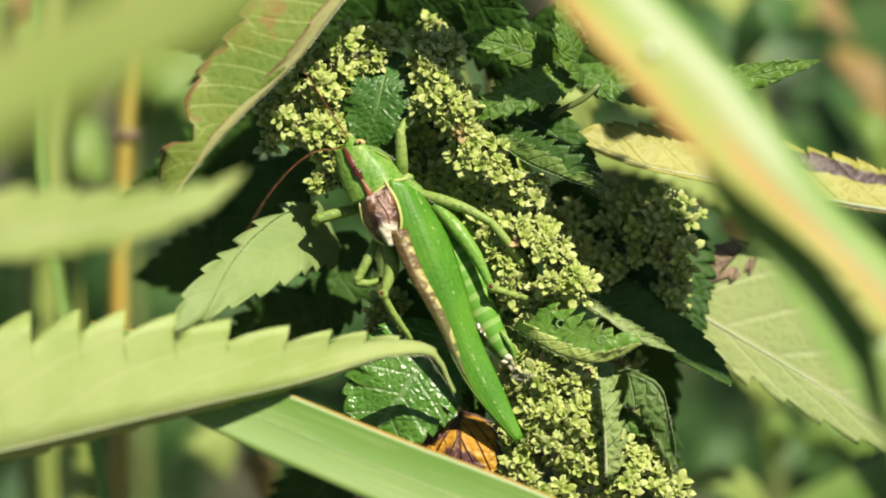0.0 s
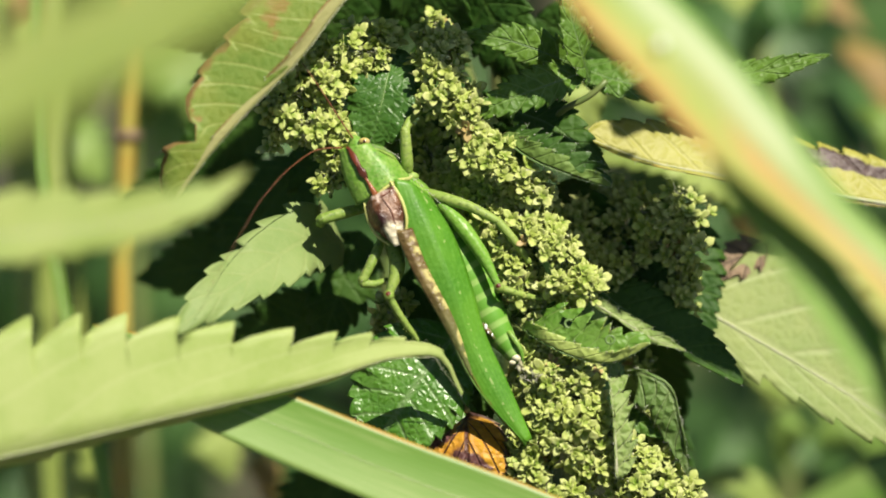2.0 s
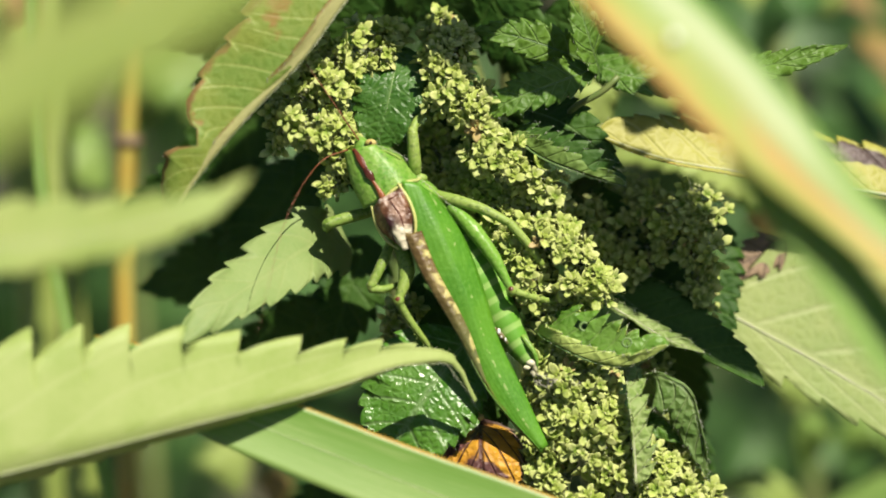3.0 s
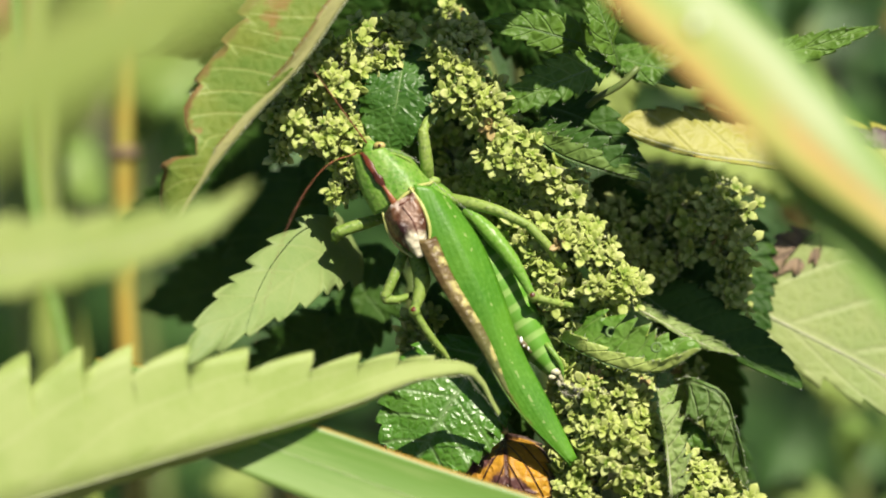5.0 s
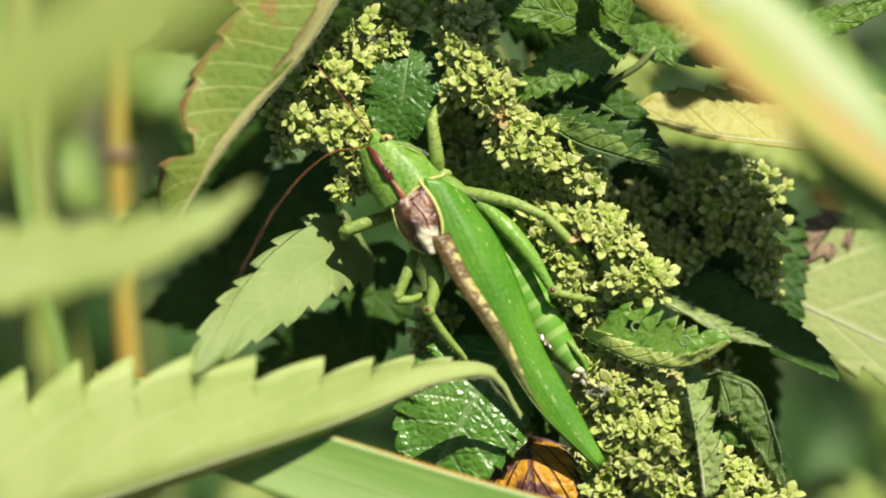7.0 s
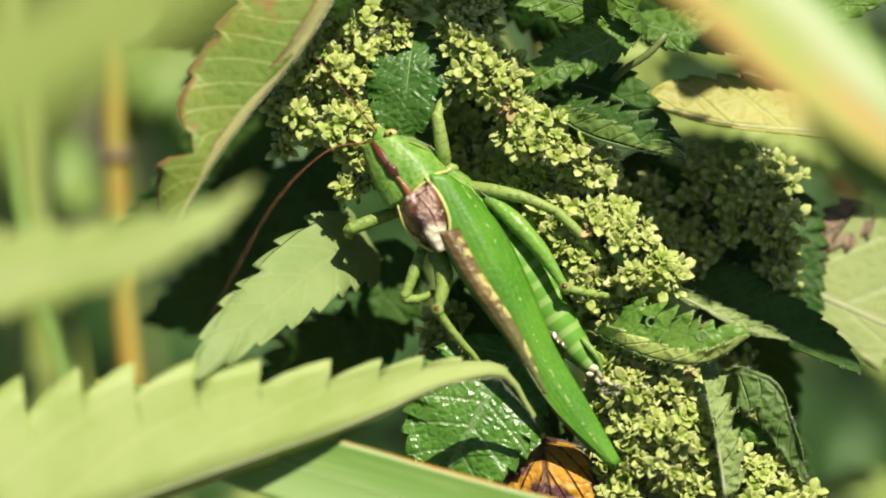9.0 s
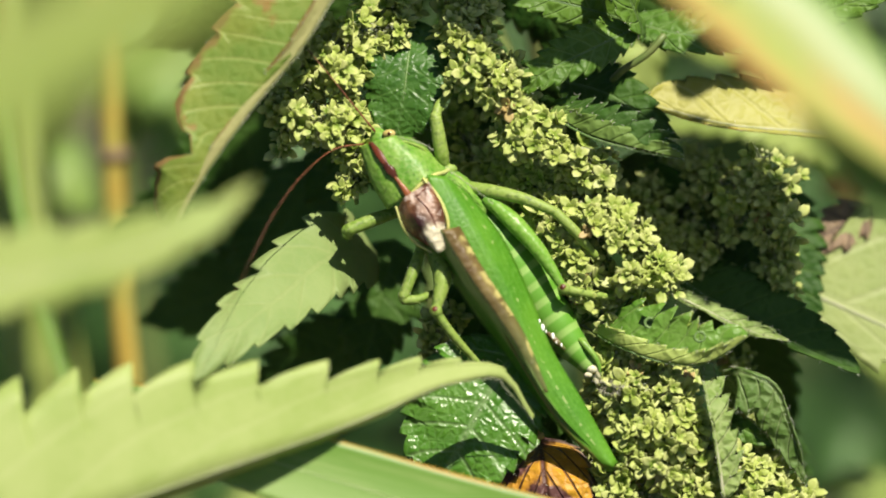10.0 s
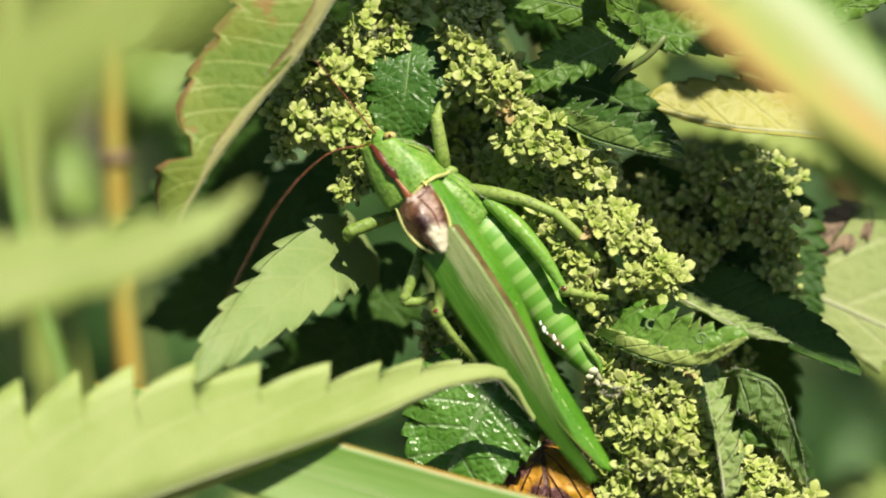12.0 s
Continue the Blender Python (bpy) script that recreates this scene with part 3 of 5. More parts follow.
def hairs(lines, count, length, seed, lean=(0, 0, 1)):
    """Short fine hairs standing along lines of points."""
    rnd = random.Random(seed)
    verts, faces = [], []
    for k in range(count):
        line = lines[k % len(lines)]
        s = rnd.random() * (len(line) - 1.001)
        i = int(s)
        root = line[i] + (line[i + 1] - line[i]) * (s - i)
        d = unit(np.array((rnd.uniform(-1, 1), rnd.uniform(-1, 1), rnd.uniform(-0.4, 1))) + np.array(lean)) * length * rnd.uniform(0.5, 1.2)
        side = unit(np.cross(d, (0.3, 0.2, 1.0))) * 0.028
        over = unit(np.cross(d, side)) * 0.028
        o = len(verts)
        verts += [root + side, root - side * 0.5 + over, root - side * 0.5 - over, root + d]
        faces += [(o, o + 1, o + 3), (o + 1, o + 2, o + 3), (o + 2, o, o + 3)]
    return verts, faces, None


def leaf(parent, points, left, right, material, label="", rib=0.25, name="leaf", hair=0, **how):
    """A leaf with its raised midrib, and with hairs along rib and margin, as parts of their own."""
    geo = leaf_geo(points, left, right, **how)
    ob = part(name, geo, material, parent, label)
    up = v3(how.get("up", (0, 0, 1)))
    line = smooth_line(points, 14)
    if rib:
        green = material in (M_SHADE, M_MID, M_LIT, M_GLOSS, M_SHEEN, M_FOLD, M_DROOP)
        part("midrib", tube(line + up * (0.0 if green else 0.05), [rib * (0.6 if green else 1), rib * 0.5, rib * 0.15], 6, 16), M_RIBGREEN if green else M_RIB, ob)
    if hair:
        m = 2 * how.get("across", 6) + 1
        grid = np.asarray(geo[0])[: len(geo[0]) // 2].reshape(-1, m, 3)
        h = part("hair", hairs([grid[:, 0], grid[:, -1], line], hair, 0.5, how.get("seed", 0), 0.4 * up), M_HAIR, ob)
        tagged(h, kind="stuff")
    return ob


def ground_foot(p):
    """The place on the soil straight below a point of the tangle, in its millimetres."""
    w = TILT @ (Vector(p) * MM)
    w.z = -0.01
    return tuple(c / MM for c in (TILT.inverted() @ w))


def stem_to_ground(parent, top, radius, material, via=(), name="stem", bend=12):
    foot = v3(ground_foot(via[-1] if via else top))
    last = v3(via[-1] if via else top)
    mid = last + (foot - last) * 0.5 + np.array((bend, 0, 0))
    return part(name, tube([top, *via, tuple(mid), tuple(foot)], [radius * 0.8, radius, radius * 1.4], 8, 30), material, parent)


# ---- ground ----
def soil():
    ob = new("ground")
    me = bpy.data.meshes.new("ground")
    n = 60
    xs = np.sinh(np.linspace(-7.2, 7.2, n)) * 1.0
    verts = [(x, y, 0.02 * noise.noise(Vector((x, y, 0)) * 1.3) if abs(x) < 20 and abs(y) < 20 else 0.0) for x in xs for y in xs]
    faces = [(i * n + j, (i + 1) * n + j, (i + 1) * n + j + 1, i * n + j + 1) for i in range(n - 1) for j in range(n - 1)]
    me.from_pydata(verts, [], faces)
    me.materials.append(M_SOIL)
    bpy.data.objects.remove(ob)
    return tagged(new("ground", me), "dark bare soil under the nettles", "ground", kind="structure")


soil()


# ---- seed clusters ----
def lobe(length, width, tilt, turn, thick):
    """One cupped, rounded lobe of a seed."""
    verts, faces = [], []
    n, m = 4, 6
    for i in range(n + 1):
        s = i / n
        w = width * (0.25 + 0.75 * math.sin(math.pi * (0.08 + 0.80 * s))) if i < n else width * 0.14
        for j in range(m):
            a = 2 * math.pi * j / m
            x = w * math.cos(a)
            verts.append((x, length * s, thick * math.sin(a) * (1.1 - 0.8 * s) + 0.3 * length * s * s + 0.5 * x * x / width))
    for i in range(n):
        for j in range(m):
            k = (j + 1) % m
            faces.append((i * m + j, i * m + k, (i + 1) * m + k, (i + 1) * m + j))
    faces.append(tuple(range(n * m, n * m + m)))
    turn_m = Euler((tilt, 0, 0)).to_matrix()
    spin = Euler((0, 0, turn)).to_matrix()
    return [tuple(spin @ (turn_m @ Vector(p))) for p in verts], faces, None


def floret_meshes(material, count, name):
    made = []
    rnd = random.Random(5)
    for k in range(count):
        lobes = []
        for i in range(4):
            big = (1.0 if i % 2 == 0 else 0.82) * rnd.uniform(0.88, 1.15)
            lobes.append(lobe(1.45 * big, 0.47 * big, rnd.uniform(0.1, 0.6), i * math.pi / 2 + rnd.uniform(-0.16, 0.16), 0.2))
        for i in range(2):
            lobes.append(lobe(0.8 * rnd.uniform(0.8, 1.1), 0.28, rnd.uniform(0.6, 1.1), rnd.uniform(0, 6.28), 0.15))
        for i in range(4):
            lobes.append(ball((rnd.uniform(-0.3, 0.3), rnd.uniform(-0.3, 0.3), 0.2), rnd.uniform(0.14, 0.22), (1, 1, 1.2), 3, 5))
        for i in range(14):
            d = unit(np.array((rnd.gauss(0, 1), rnd.gauss(0, 1), rnd.uniform(0.1, 1.2))))
            r = rnd.uniform(0.3, 1.2)
            s = np.array((d[1], -d[0], 0.1)) * 0.025
            root = d * r * (1, 1, 0.5)
            lobes.append(([tuple(root - s), tuple(root + s), tuple(root + s[::-1] * 0.7), tuple(root + d * rnd.uniform(0.3, 0.55))], [(0, 1, 3), (1, 2, 3), (2, 0, 3)], None))
        verts, faces, _ = join_geo(*lobes)
        me = bpy.data.meshes.new(name)
        me.from_pydata((np.array(verts) * MM).tolist(), [], faces)
        me.polygons.foreach_set("use_smooth", [True] * len(me.polygons))
        me.materials.append(material)
        made.append(me)
    return made


FLORETS = floret_meshes(M_FLORET, 10, "floret")
DRY_FLORETS = floret_meshes(M_FLORET_OLD, 2, "floret")


def seed_cluster(parent, points, radii, count, seed, label="", dry=0.012, stalk=0.35):
    """A hanging string of nettle seeds: a thin stalk with clumps of four-lobed seeds round it."""
    rnd = random.Random(seed)
    ob = part("catkin", tube(points, [stalk, stalk * 0.9, stalk * 0.6], 6, 20), M_STEM, parent, label)
    line = smooth_line(points, 60)
    tang = unit(np.gradient(line, axis=0))
    clumps = max(2, count // 7)
    twigs, roots, buds = [], [], []
    for k in range(clumps):
        s = (k + rnd.random()) / clumps
        i = min(59, int(s * 60))
        r = np.interp(s, np.linspace(0, 1, len(radii)), radii)
        a = rnd.uniform(-0.3, math.pi + 0.3)
        side = unit(np.cross(tang[i], (0, 0, 1.0)))
        over = np.cross(side, tang[i])
        out = math.cos(a) * side + math.sin(a) * over
        heart = line[i] + out * max(0.2, r - 1.3) * rnd.uniform(0.7, 1.1)
        twigs.append(tube([tuple(line[i]), tuple(heart)], [0.2, 0.15], 5, 3))
        roots.append(np.array((line[i], heart)))
        for j in range(9):
            d = unit(np.array((rnd.gauss(0, 1), rnd.gauss(0, 1), rnd.gauss(0.2, 0.8))))
            buds.append(ball(heart + d * rnd.uniform(0.4, 1.5), rnd.uniform(0.16, 0.34), (rnd.uniform(0.7, 1.2), 1, 1), 3, 5))
        for j in range(7):
            d = unit(np.array((rnd.gauss(0, 0.8), rnd.gauss(0, 0.8), rnd.gauss(0.35, 0.6))) + 0.5 * out)
            place = heart + d * rnd.uniform(0.7, 1.7)
            face = Vector(d * 0.8 + np.array((rnd.uniform(-0.4, 0.4) + 0.1, rnd.uniform(-0.4, 0.4) + 0.2, 0.55)))
            q = face.to_track_quat("Z", "Y") @ Euler((0, 0, rnd.uniform(0, 6.28))).to_quaternion()
            f = new("floret", rnd.choice(DRY_FLORETS if rnd.random() < dry else FLORETS))
            f.parent = ob
            size = rnd.choice((0.55, 0.68, 0.8, 0.9, 0.98, 1.1))
            f.matrix_basis = Matrix.LocRotScale(Vector((place - ORIGIN[ob.name]) * MM), q, (size, size, size))
    part("twig", join_geo(*twigs), M_STEM, ob)
    tagged(part("bud_fuzz", join_geo(*buds), M_BUD, ob), kind="stuff")
    tagged(part("hair", hairs(roots, count * 3, 1.9, seed), M_HAIR, ob), kind="stuff")
    return ob


# ---- the singing bush-cricket's nettle ----
def main_nettle():
    p = thing("nettle_plant", ground_foot((7.46, 2.63, -24)), "tall stinging nettle with green seed clusters and toothed leaves", "nettle")
    stem_to_ground(p, (-5.40, 64.34, -22), 1.9, M_STEM, [(-1.54, 24.51, -24), (7.46, 1.35, -26), (13.91, -23.12, -27)], bend=0)
    # seed clusters
    seed_cluster(p, [(-7.29, 23.21, -8), (-9.19, 22.09, -3), (-12.70, 21.44, -2), (-15.25, 17.61, -1), (-16.20, 15.05, 0), (-16.52, 12.18, 0)], [1.5, 2.8, 3.2, 4.4, 4.6, 3.4], 224, 1)
    seed_cluster(p, [(-10.48, 16.67, -5), (-12.39, 12.19, -2), (-13.33, 9.00, -1), (-13.14, 5.80, -1)], [1.0, 2.0, 1.8, 1.2], 63, 2)
    seed_cluster(p, [(-1.53, 24.37, -8), (-1.15, 22.42, -5), (-0.77, 20.16, -1), (-0.38, 16.96, 0), (1.02, 13.14, 0), (4.21, 9.64, -1)], [1.5, 2.6, 3.2, 3.6, 2.6, 2.2], 231, 3)
    seed_cluster(p, [(0.39, 16.67, -4), (4.21, 12.18, -1), (6.76, 8.35, 0), (10.59, 5.80, 0)], [1.4, 2.4, 2.0, 2.2], 112, 4)
    seed_cluster(p, [(4.86, 7.09, -5), (7.40, 2.62, -1), (10.59, -0.57, 0), (13.14, -3.76, 0), (15.05, -5.68, 0)], [1.6, 3.0, 3.6, 3.4, 2.0], 245, 5, dry=0.03)
    seed_cluster(p, [(4.21, 2.62, -3), (6.12, 0.06, -1), (7.72, -2.17, 0), (8.04, -4.72, 0)], [1.6, 2.2, 2.2, 1.8], 112, 18)
    seed_cluster(p, [(3.58, 3.89, -5), (6.12, -1.21, -3), (8.68, -5.68, -2), (9.32, -8.23, -1)], [1.6, 2.6, 2.8, 1.8], 140, 12, dry=0.04)
    # the big shaded seed mass and its lit outer end
    seed_cluster(p, [(15.5, 5.6, -14), (18.2, 5.1, -12.5), (21.0, 4.1, -11), (23.85, 2.18, -9), (25.24, -1.50, -9), (25.79, -5.35, -9), (24.90, -9.59, -9)], [1.6, 2.2, 2.6, 2.8, 2.6, 2.2, 1.6], 154, 6)
    seed_cluster(p, [(14.21, 5.41, -13), (16.92, 2.94, -12), (19.27, -0.30, -11), (20.80, -3.72, -11), (21.59, -6.52, -12)], [2.0, 2.8, 3.2, 3.0, 2.0], 98, 26)
    seed_cluster(p, [(9.86, 5.49, -10), (12.61, 3.35, -10), (15.06, 0.97, -10), (16.40, -1.62, -10)], [1.2, 1.8, 2.0, 1.6], 49, 27)
    seed_cluster(p, [(23.53, 2.75, -9), (24.81, 4.77, -7), (25.67, 5.76, -7)], [1.0, 1.5, 1.3], 28, 28)
    seed_cluster(p, [(24.82, 1.15, -9), (26.77, 2.94, -7), (28.56, 3.45, -7)], [1.0, 1.5, 1.6], 35, 29)
    seed_cluster(p, [(25.84, -1.83, -8), (27.31, -0.37, -6), (28.61, 0.08, -6)], [0.9, 1.2, 1.0], 14, 7)
    seed_cluster(p, [(9.32, -10.16, -5), (11.54, -13.65, -1), (13.14, -18.43, 0), (11.22, -24.17, 0), (11.22, -30.55, 0)], [1.8, 3.4, 4.0, 4.6, 4.8], 294, 8)
    seed_cluster(p, [(13.80, -12.08, -5), (14.42, -15.90, -2), (16.97, -22.27, -1), (20.80, -28.01, -1), (23.35, -31.84, -1)], [1.6, 2.6, 3.4, 4.6, 5.0], 259, 9)
    seed_cluster(p, [(21.50, -12.73, -10), (22.76, -20.39, -7), (24.99, -24.86, -6), (25.63, -28.70, -6)], [1.2, 1.6, 2.2, 2.4], 70, 10)
    seed_cluster(p, [(-5.37, -5.69, -6), (-7.41, -7.92, -4), (-6.01, -10.16, -5)], [1.0, 1.6, 1.0], 28, 11)
    seed_cluster(p, [(9.01, -12.07, -4), (8.81, -15.89, -2.5), (9.00, -19.72, -1.5), (7.72, -24.82, -1), (7.40, -29.28, -1)], [1.5, 2.3, 2.4, 2.8, 3.0], 168, 16)
    seed_cluster(p, [(14.44, -12.71, -6), (15.08, -13.98, -4), (13.78, -15.26, -2)], [1.4, 1.8, 1.6], 35, 17)
    seed_cluster(p, [(-13.66, 20.49, -3), (-17.17, 17.29, -2), (-18.24, 14.42, -1), (-17.80, 11.86, -1)], [1.6, 2.4, 2.6, 1.8], 84, 15)
    seed_cluster(p, [(-3.13, 12.86, -9), (-0.90, 8.38, -8), (1.02, 5.81, -7), (4.22, 2.62, -7)], [1.6, 2.4, 2.4, 2.0], 77, 13)
    seed_cluster(p, [(1.69, 7.56, -6), (4.18, 5.66, -4), (6.45, 4.32, -3), (8.46, 2.92, -3)], [1.2, 2.0, 2.2, 1.6], 84, 30)
    seed_cluster(p, [(7.17, 5.87, -4), (8.84, 6.48, -1), (9.93, 5.66, -1)], [1.0, 1.4, 1.2], 28, 31)
    part("stalk", tube([(2.85, 5.81, -6), (5.93, 7.07, -2), (9.38, 8.76, -4)], [0.55, 0.6, 0.5], 7, 14), M_RIB, p, "pale seed stalk")
    seed_cluster(p, [(8.82, -11.16, -3), (10.18, -13.34, -1), (10.69, -16.08, 0), (10.26, -19.00, 0)], [1.2, 2.0, 2.2, 2.2], 98, 32)
    seed_cluster(p, [(13.69, -13.47, -3), (14.90, -17.09, -1), (15.28, -20.89, 0), (15.94, -24.74, 0)], [1.4, 2.0, 2.6, 3.0], 112, 33)
    # leaves
    leaf(p, [(-6.01, 22.29, -4), (-6.89, 18.56, -0.8), (-7.79, 14.73, -0.4), (-8.81, 11.42, -1)], 4.0, 4.2, M_SHEEN, up=(-0.15, -0.1, 1), teeth=11, depth=0.14, power=(0.45, 0.5), hair=60)
    leaf(p, [(14.89, 19.48, -2), (10.60, 17.97, 1), (6.40, 16.42, 1.5), (2.48, 14.54, 1)], 2.3, 2.8, M_MID, up=(-0.1, 0.1, 1), teeth=10, depth=0.3, power=(0.5, 0.8), hair=40)
    leaf(p, [(14.77, 20.19, -6), (9.96, 22.09, -3), (6.12, 23.36, -3), (2.17, 24.07, -3)], 2.2, 2.6, M_MID, up=(-0.1, 0.0, 1), teeth=9, depth=0.32, power=(0.5, 0.8))
    leaf(p, [(15.72, 18.59, -5), (14.73, 22.07, 0), (13.77, 25.57, 1), (12.82, 30.04, 0)], 2.2, 2.4, M_MID, up=(0.35, 0.5, 1), teeth=9, depth=0.22, hair=60, seed=4)
    leaf(p, [(13.81, 20.52, -7), (18.91, 18.59, -5), (23.39, 17.64, -5), (29.78, 15.92, -6)], 2.9, 2.0, M_MID, up=(0.2, 0.5, 1), teeth=10, depth=0.2, power=(0.5, 0.7), hair=80, seed=5)
    leaf(p, [(21.47, 18.59, -6), (27.22, 18.27, -5), (34.87, 19.54, -4), (42.66, 21.39, -4)], 2.0, 2.0, M_MID, up=(0.1, 0.35, 1), teeth=13, depth=0.25,
         power=(0.35, 0.75), label="lit green leaf with a long pointed tip", hair=50, rib=0.18)
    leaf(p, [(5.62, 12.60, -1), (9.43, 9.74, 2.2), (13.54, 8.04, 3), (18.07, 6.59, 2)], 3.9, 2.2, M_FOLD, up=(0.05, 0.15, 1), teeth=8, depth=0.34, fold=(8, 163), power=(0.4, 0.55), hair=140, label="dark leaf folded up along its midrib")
    leaf(p, [(7.42, 15.42, -9), (11.89, 13.48, -5), (15.08, 10.92, -4), (18.01, 8.68, -4)], 3.4, 3.2, M_SHADE, up=(0.1, 0.2, 1), teeth=8, depth=0.25)
    part("petiole", tube([(11.25, 13.17, -8), (12.84, 15.39, -5), (16.09, 17.18, -4), (17.63, 18.59, -4)], [0.4, 0.35, 0.35], 6, 12), M_STEM, p)
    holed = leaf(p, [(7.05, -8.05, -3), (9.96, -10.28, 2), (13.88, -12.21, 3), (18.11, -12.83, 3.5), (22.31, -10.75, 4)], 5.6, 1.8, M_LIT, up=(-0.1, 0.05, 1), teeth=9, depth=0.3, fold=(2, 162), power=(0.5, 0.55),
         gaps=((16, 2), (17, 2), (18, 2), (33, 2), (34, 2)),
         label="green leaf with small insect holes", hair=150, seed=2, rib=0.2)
    grid = np.array([v.co[:] for v in holed.data.vertices])[: len(holed.data.vertices) // 2].reshape(-1, 13, 3) / MM + ORIGIN[holed.name]
    for row in (17, 33):
        heart = grid[row : row + 3, 2:4].mean(axis=(0, 1))
        ring = [tuple(heart + (0.5 * math.cos(k * 0.785), 0.46 * math.sin(k * 0.785), 0.05)) for k in range(9)]
        part("hole_rim", tube(ring, [0.16, 0.16], 6, 24), M_RIBGREEN, holed, "thickened rim of an insect hole")
    leaf(p, [(15.86, -4.05, -9), (20.56, -7.75, -6), (26.09, -11.43, -5), (32.50, -15.41, -4)], 4.6, 1.0, M_SHADE, up=(0.1, 0.2, 1), teeth=11, depth=0.12, fold=(-4, 35), power=(0.35, 0.6), hair=60)
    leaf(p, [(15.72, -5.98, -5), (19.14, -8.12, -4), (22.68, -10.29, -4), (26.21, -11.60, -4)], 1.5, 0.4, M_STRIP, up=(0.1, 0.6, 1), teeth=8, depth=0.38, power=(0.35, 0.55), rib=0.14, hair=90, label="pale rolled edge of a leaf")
    leaf(p, [(20.6, 3.4, -15), (24.3, -0.9, -13), (26.01, -6.34, -12), (29.19, -12.74, -11)], 6.5, 6.5, M_SHADE, up=(0.1, 0.2, 1), teeth=12, depth=0.18)
    # more dark leaves, added where gaps hold only shade
    leaf(p, [(2.62, 30.81, -13), (5.51, 25.04, -12), (7.75, 19.92, -12), (9.35, 15.44, -13)], 5.2, 5.2, M_SHADE, up=(-0.5, -0.5, 1), teeth=10, depth=0.2, rib=0.15)
    leaf(p, [(-9.87, 13.53, -14), (-14.03, 10.31, -13), (-18.19, 6.47, -13)], 4.6, 4.6, M_SHADE, up=(-0.5, -0.5, 1), teeth=10, depth=0.2, rib=0.15)
    leaf(p, [(-6.02, 32.75, -14), (-1.54, 28.25, -13), (2.95, 23.77, -13)], 5.6, 5.6, M_SHADE, up=(-0.5, -0.5, 1), teeth=10, depth=0.2, rib=0.15)
    leaf(p, [(12.2, 7.0, -14), (14.48, 3.8, -12), (17.04, -0.58, -12), (19.61, -7.62, -13)], 4.6, 5.0, M_SHADE, up=(-0.5, -0.5, 1), teeth=10, depth=0.2, rib=0.15)
    leaf(p, [(18.39, -25.68, 4), (18.24, -21.15, 4), (17.87, -16.82, 3.5), (17.63, -12.95, 0.5)], 0.35, 2.7, M_STRIP, up=(0.3, 0.35, 1), teeth=7, depth=0.62, fold=(60, 0), power=(0.2, 0.3), hair=160, seed=7, rib=0.2, label="narrow greyish leaf seen on edge")
    leaf(p, [(18.52, -15.39, -8), (21.61, -14.05, -3), (24.14, -15.52, -2.5), (25.35, -19.20, -2.5), (26.53, -25.51, -4)], 0.5, 4.2, M_DROOP, up=(0.1, 0.2, 1), teeth=9, depth=0.2, fold=(40, -12), power=(0.3, 0.9), hair=260, rib=0.2, label="drooping hairy green leaf")
    leaf(p, [(18.63, -18.08, -6), (21.14, -19.52, -4), (23.74, -21.42, -4)], 1.2, 1.6, M_MID, up=(0.1, 0.2, 1), teeth=6, depth=0.2, rib=0.15)
    part("stem", tube([(25.15, -18.28, -9), (24.30, -21.96, -8), (23.88, -27.34, -8)], [0.5, 0.6, 0.7], 7, 14), M_STEM, p)
    leaf(p, [(0.93, -9.20, -0.5), (-2.36, -13.03, 1.6), (-4.64, -16.27, 2.2), (-8.49, -21.95, 1.8)], 6.3, 7.2, M_GLOSS, up=(0.22, 0.42, 1), teeth=10, depth=0.13, power=(0.45, 0.5),
         label="glossy dark green leaf with sunken veins", hair=60, rib=0.2)
    # two dark fillers that give the gaps by the body a shaded colour
    leaf(p, [(0.77, -10.75, -9), (2.50, -14.72, -7), (4.65, -19.83, -8)], 3.2, 3.4, M_SHADE, up=(0.1, 0.3, 1), teeth=8, depth=0.18, rib=0.15)
    leaf(p, [(-4.29, -2.20, -10), (-2.82, -6.15, -9), (-1.20, -11.21, -10)], 2.8, 3.0, M_SHADE, up=(0.1, 0.3, 1), teeth=8, depth=0.18, rib=0.15)
    leaf(p, [(-1.16, -15.79, -6), (0.07, -19.43, -5), (-0.40, -23.74, -7)], 3.2, 3.4, M_GLOSS, up=(0.1, 0.3, 1), teeth=8, depth=0.18, rib=0.15)
    leaf(p, [(1.68, -18.69, -3), (1.73, -20.59, 1), (1.72, -24.07, 2), (1.80, -29.39, 0)], 5.0, 5.0, M_ORANGE, up=(-0.1, 0.1, 1), teeth=6, depth=0.16, fold=(-14, -14), power=(0.45, 0.45), curl=-0.05,
         wave=0.5, label="withered orange leaf with blackened veins", rib=0, hair=60)
    part("bud", join_geo(*[ball((1.21, -17.53, 0.5), 0.5, (1.1, 0.8, 0.8)), ball((0.57, -17.92, 0.8), 0.4), ball((1.78, -17.92, 0.6), 0.42)]), M_FLORET_OLD, p, "dry orange seed remnant")
    tagged(part("fluff", hairs([smooth_line([(7.27, -13.19, 2.6), (8.79, -13.69, 3.2), (10.58, -14.59, 2.6)], 12), smooth_line([(7.71, -14.21, 2.6), (9.05, -14.72, 2.8), (10.20, -13.95, 2.6)], 12)], 150, 0.9, 3), M_FLUFF, p, "pale grey plant fluff"), kind="stuff")
    # dark leaves added deep inside; the gaps' shade is in their colour
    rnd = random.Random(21)
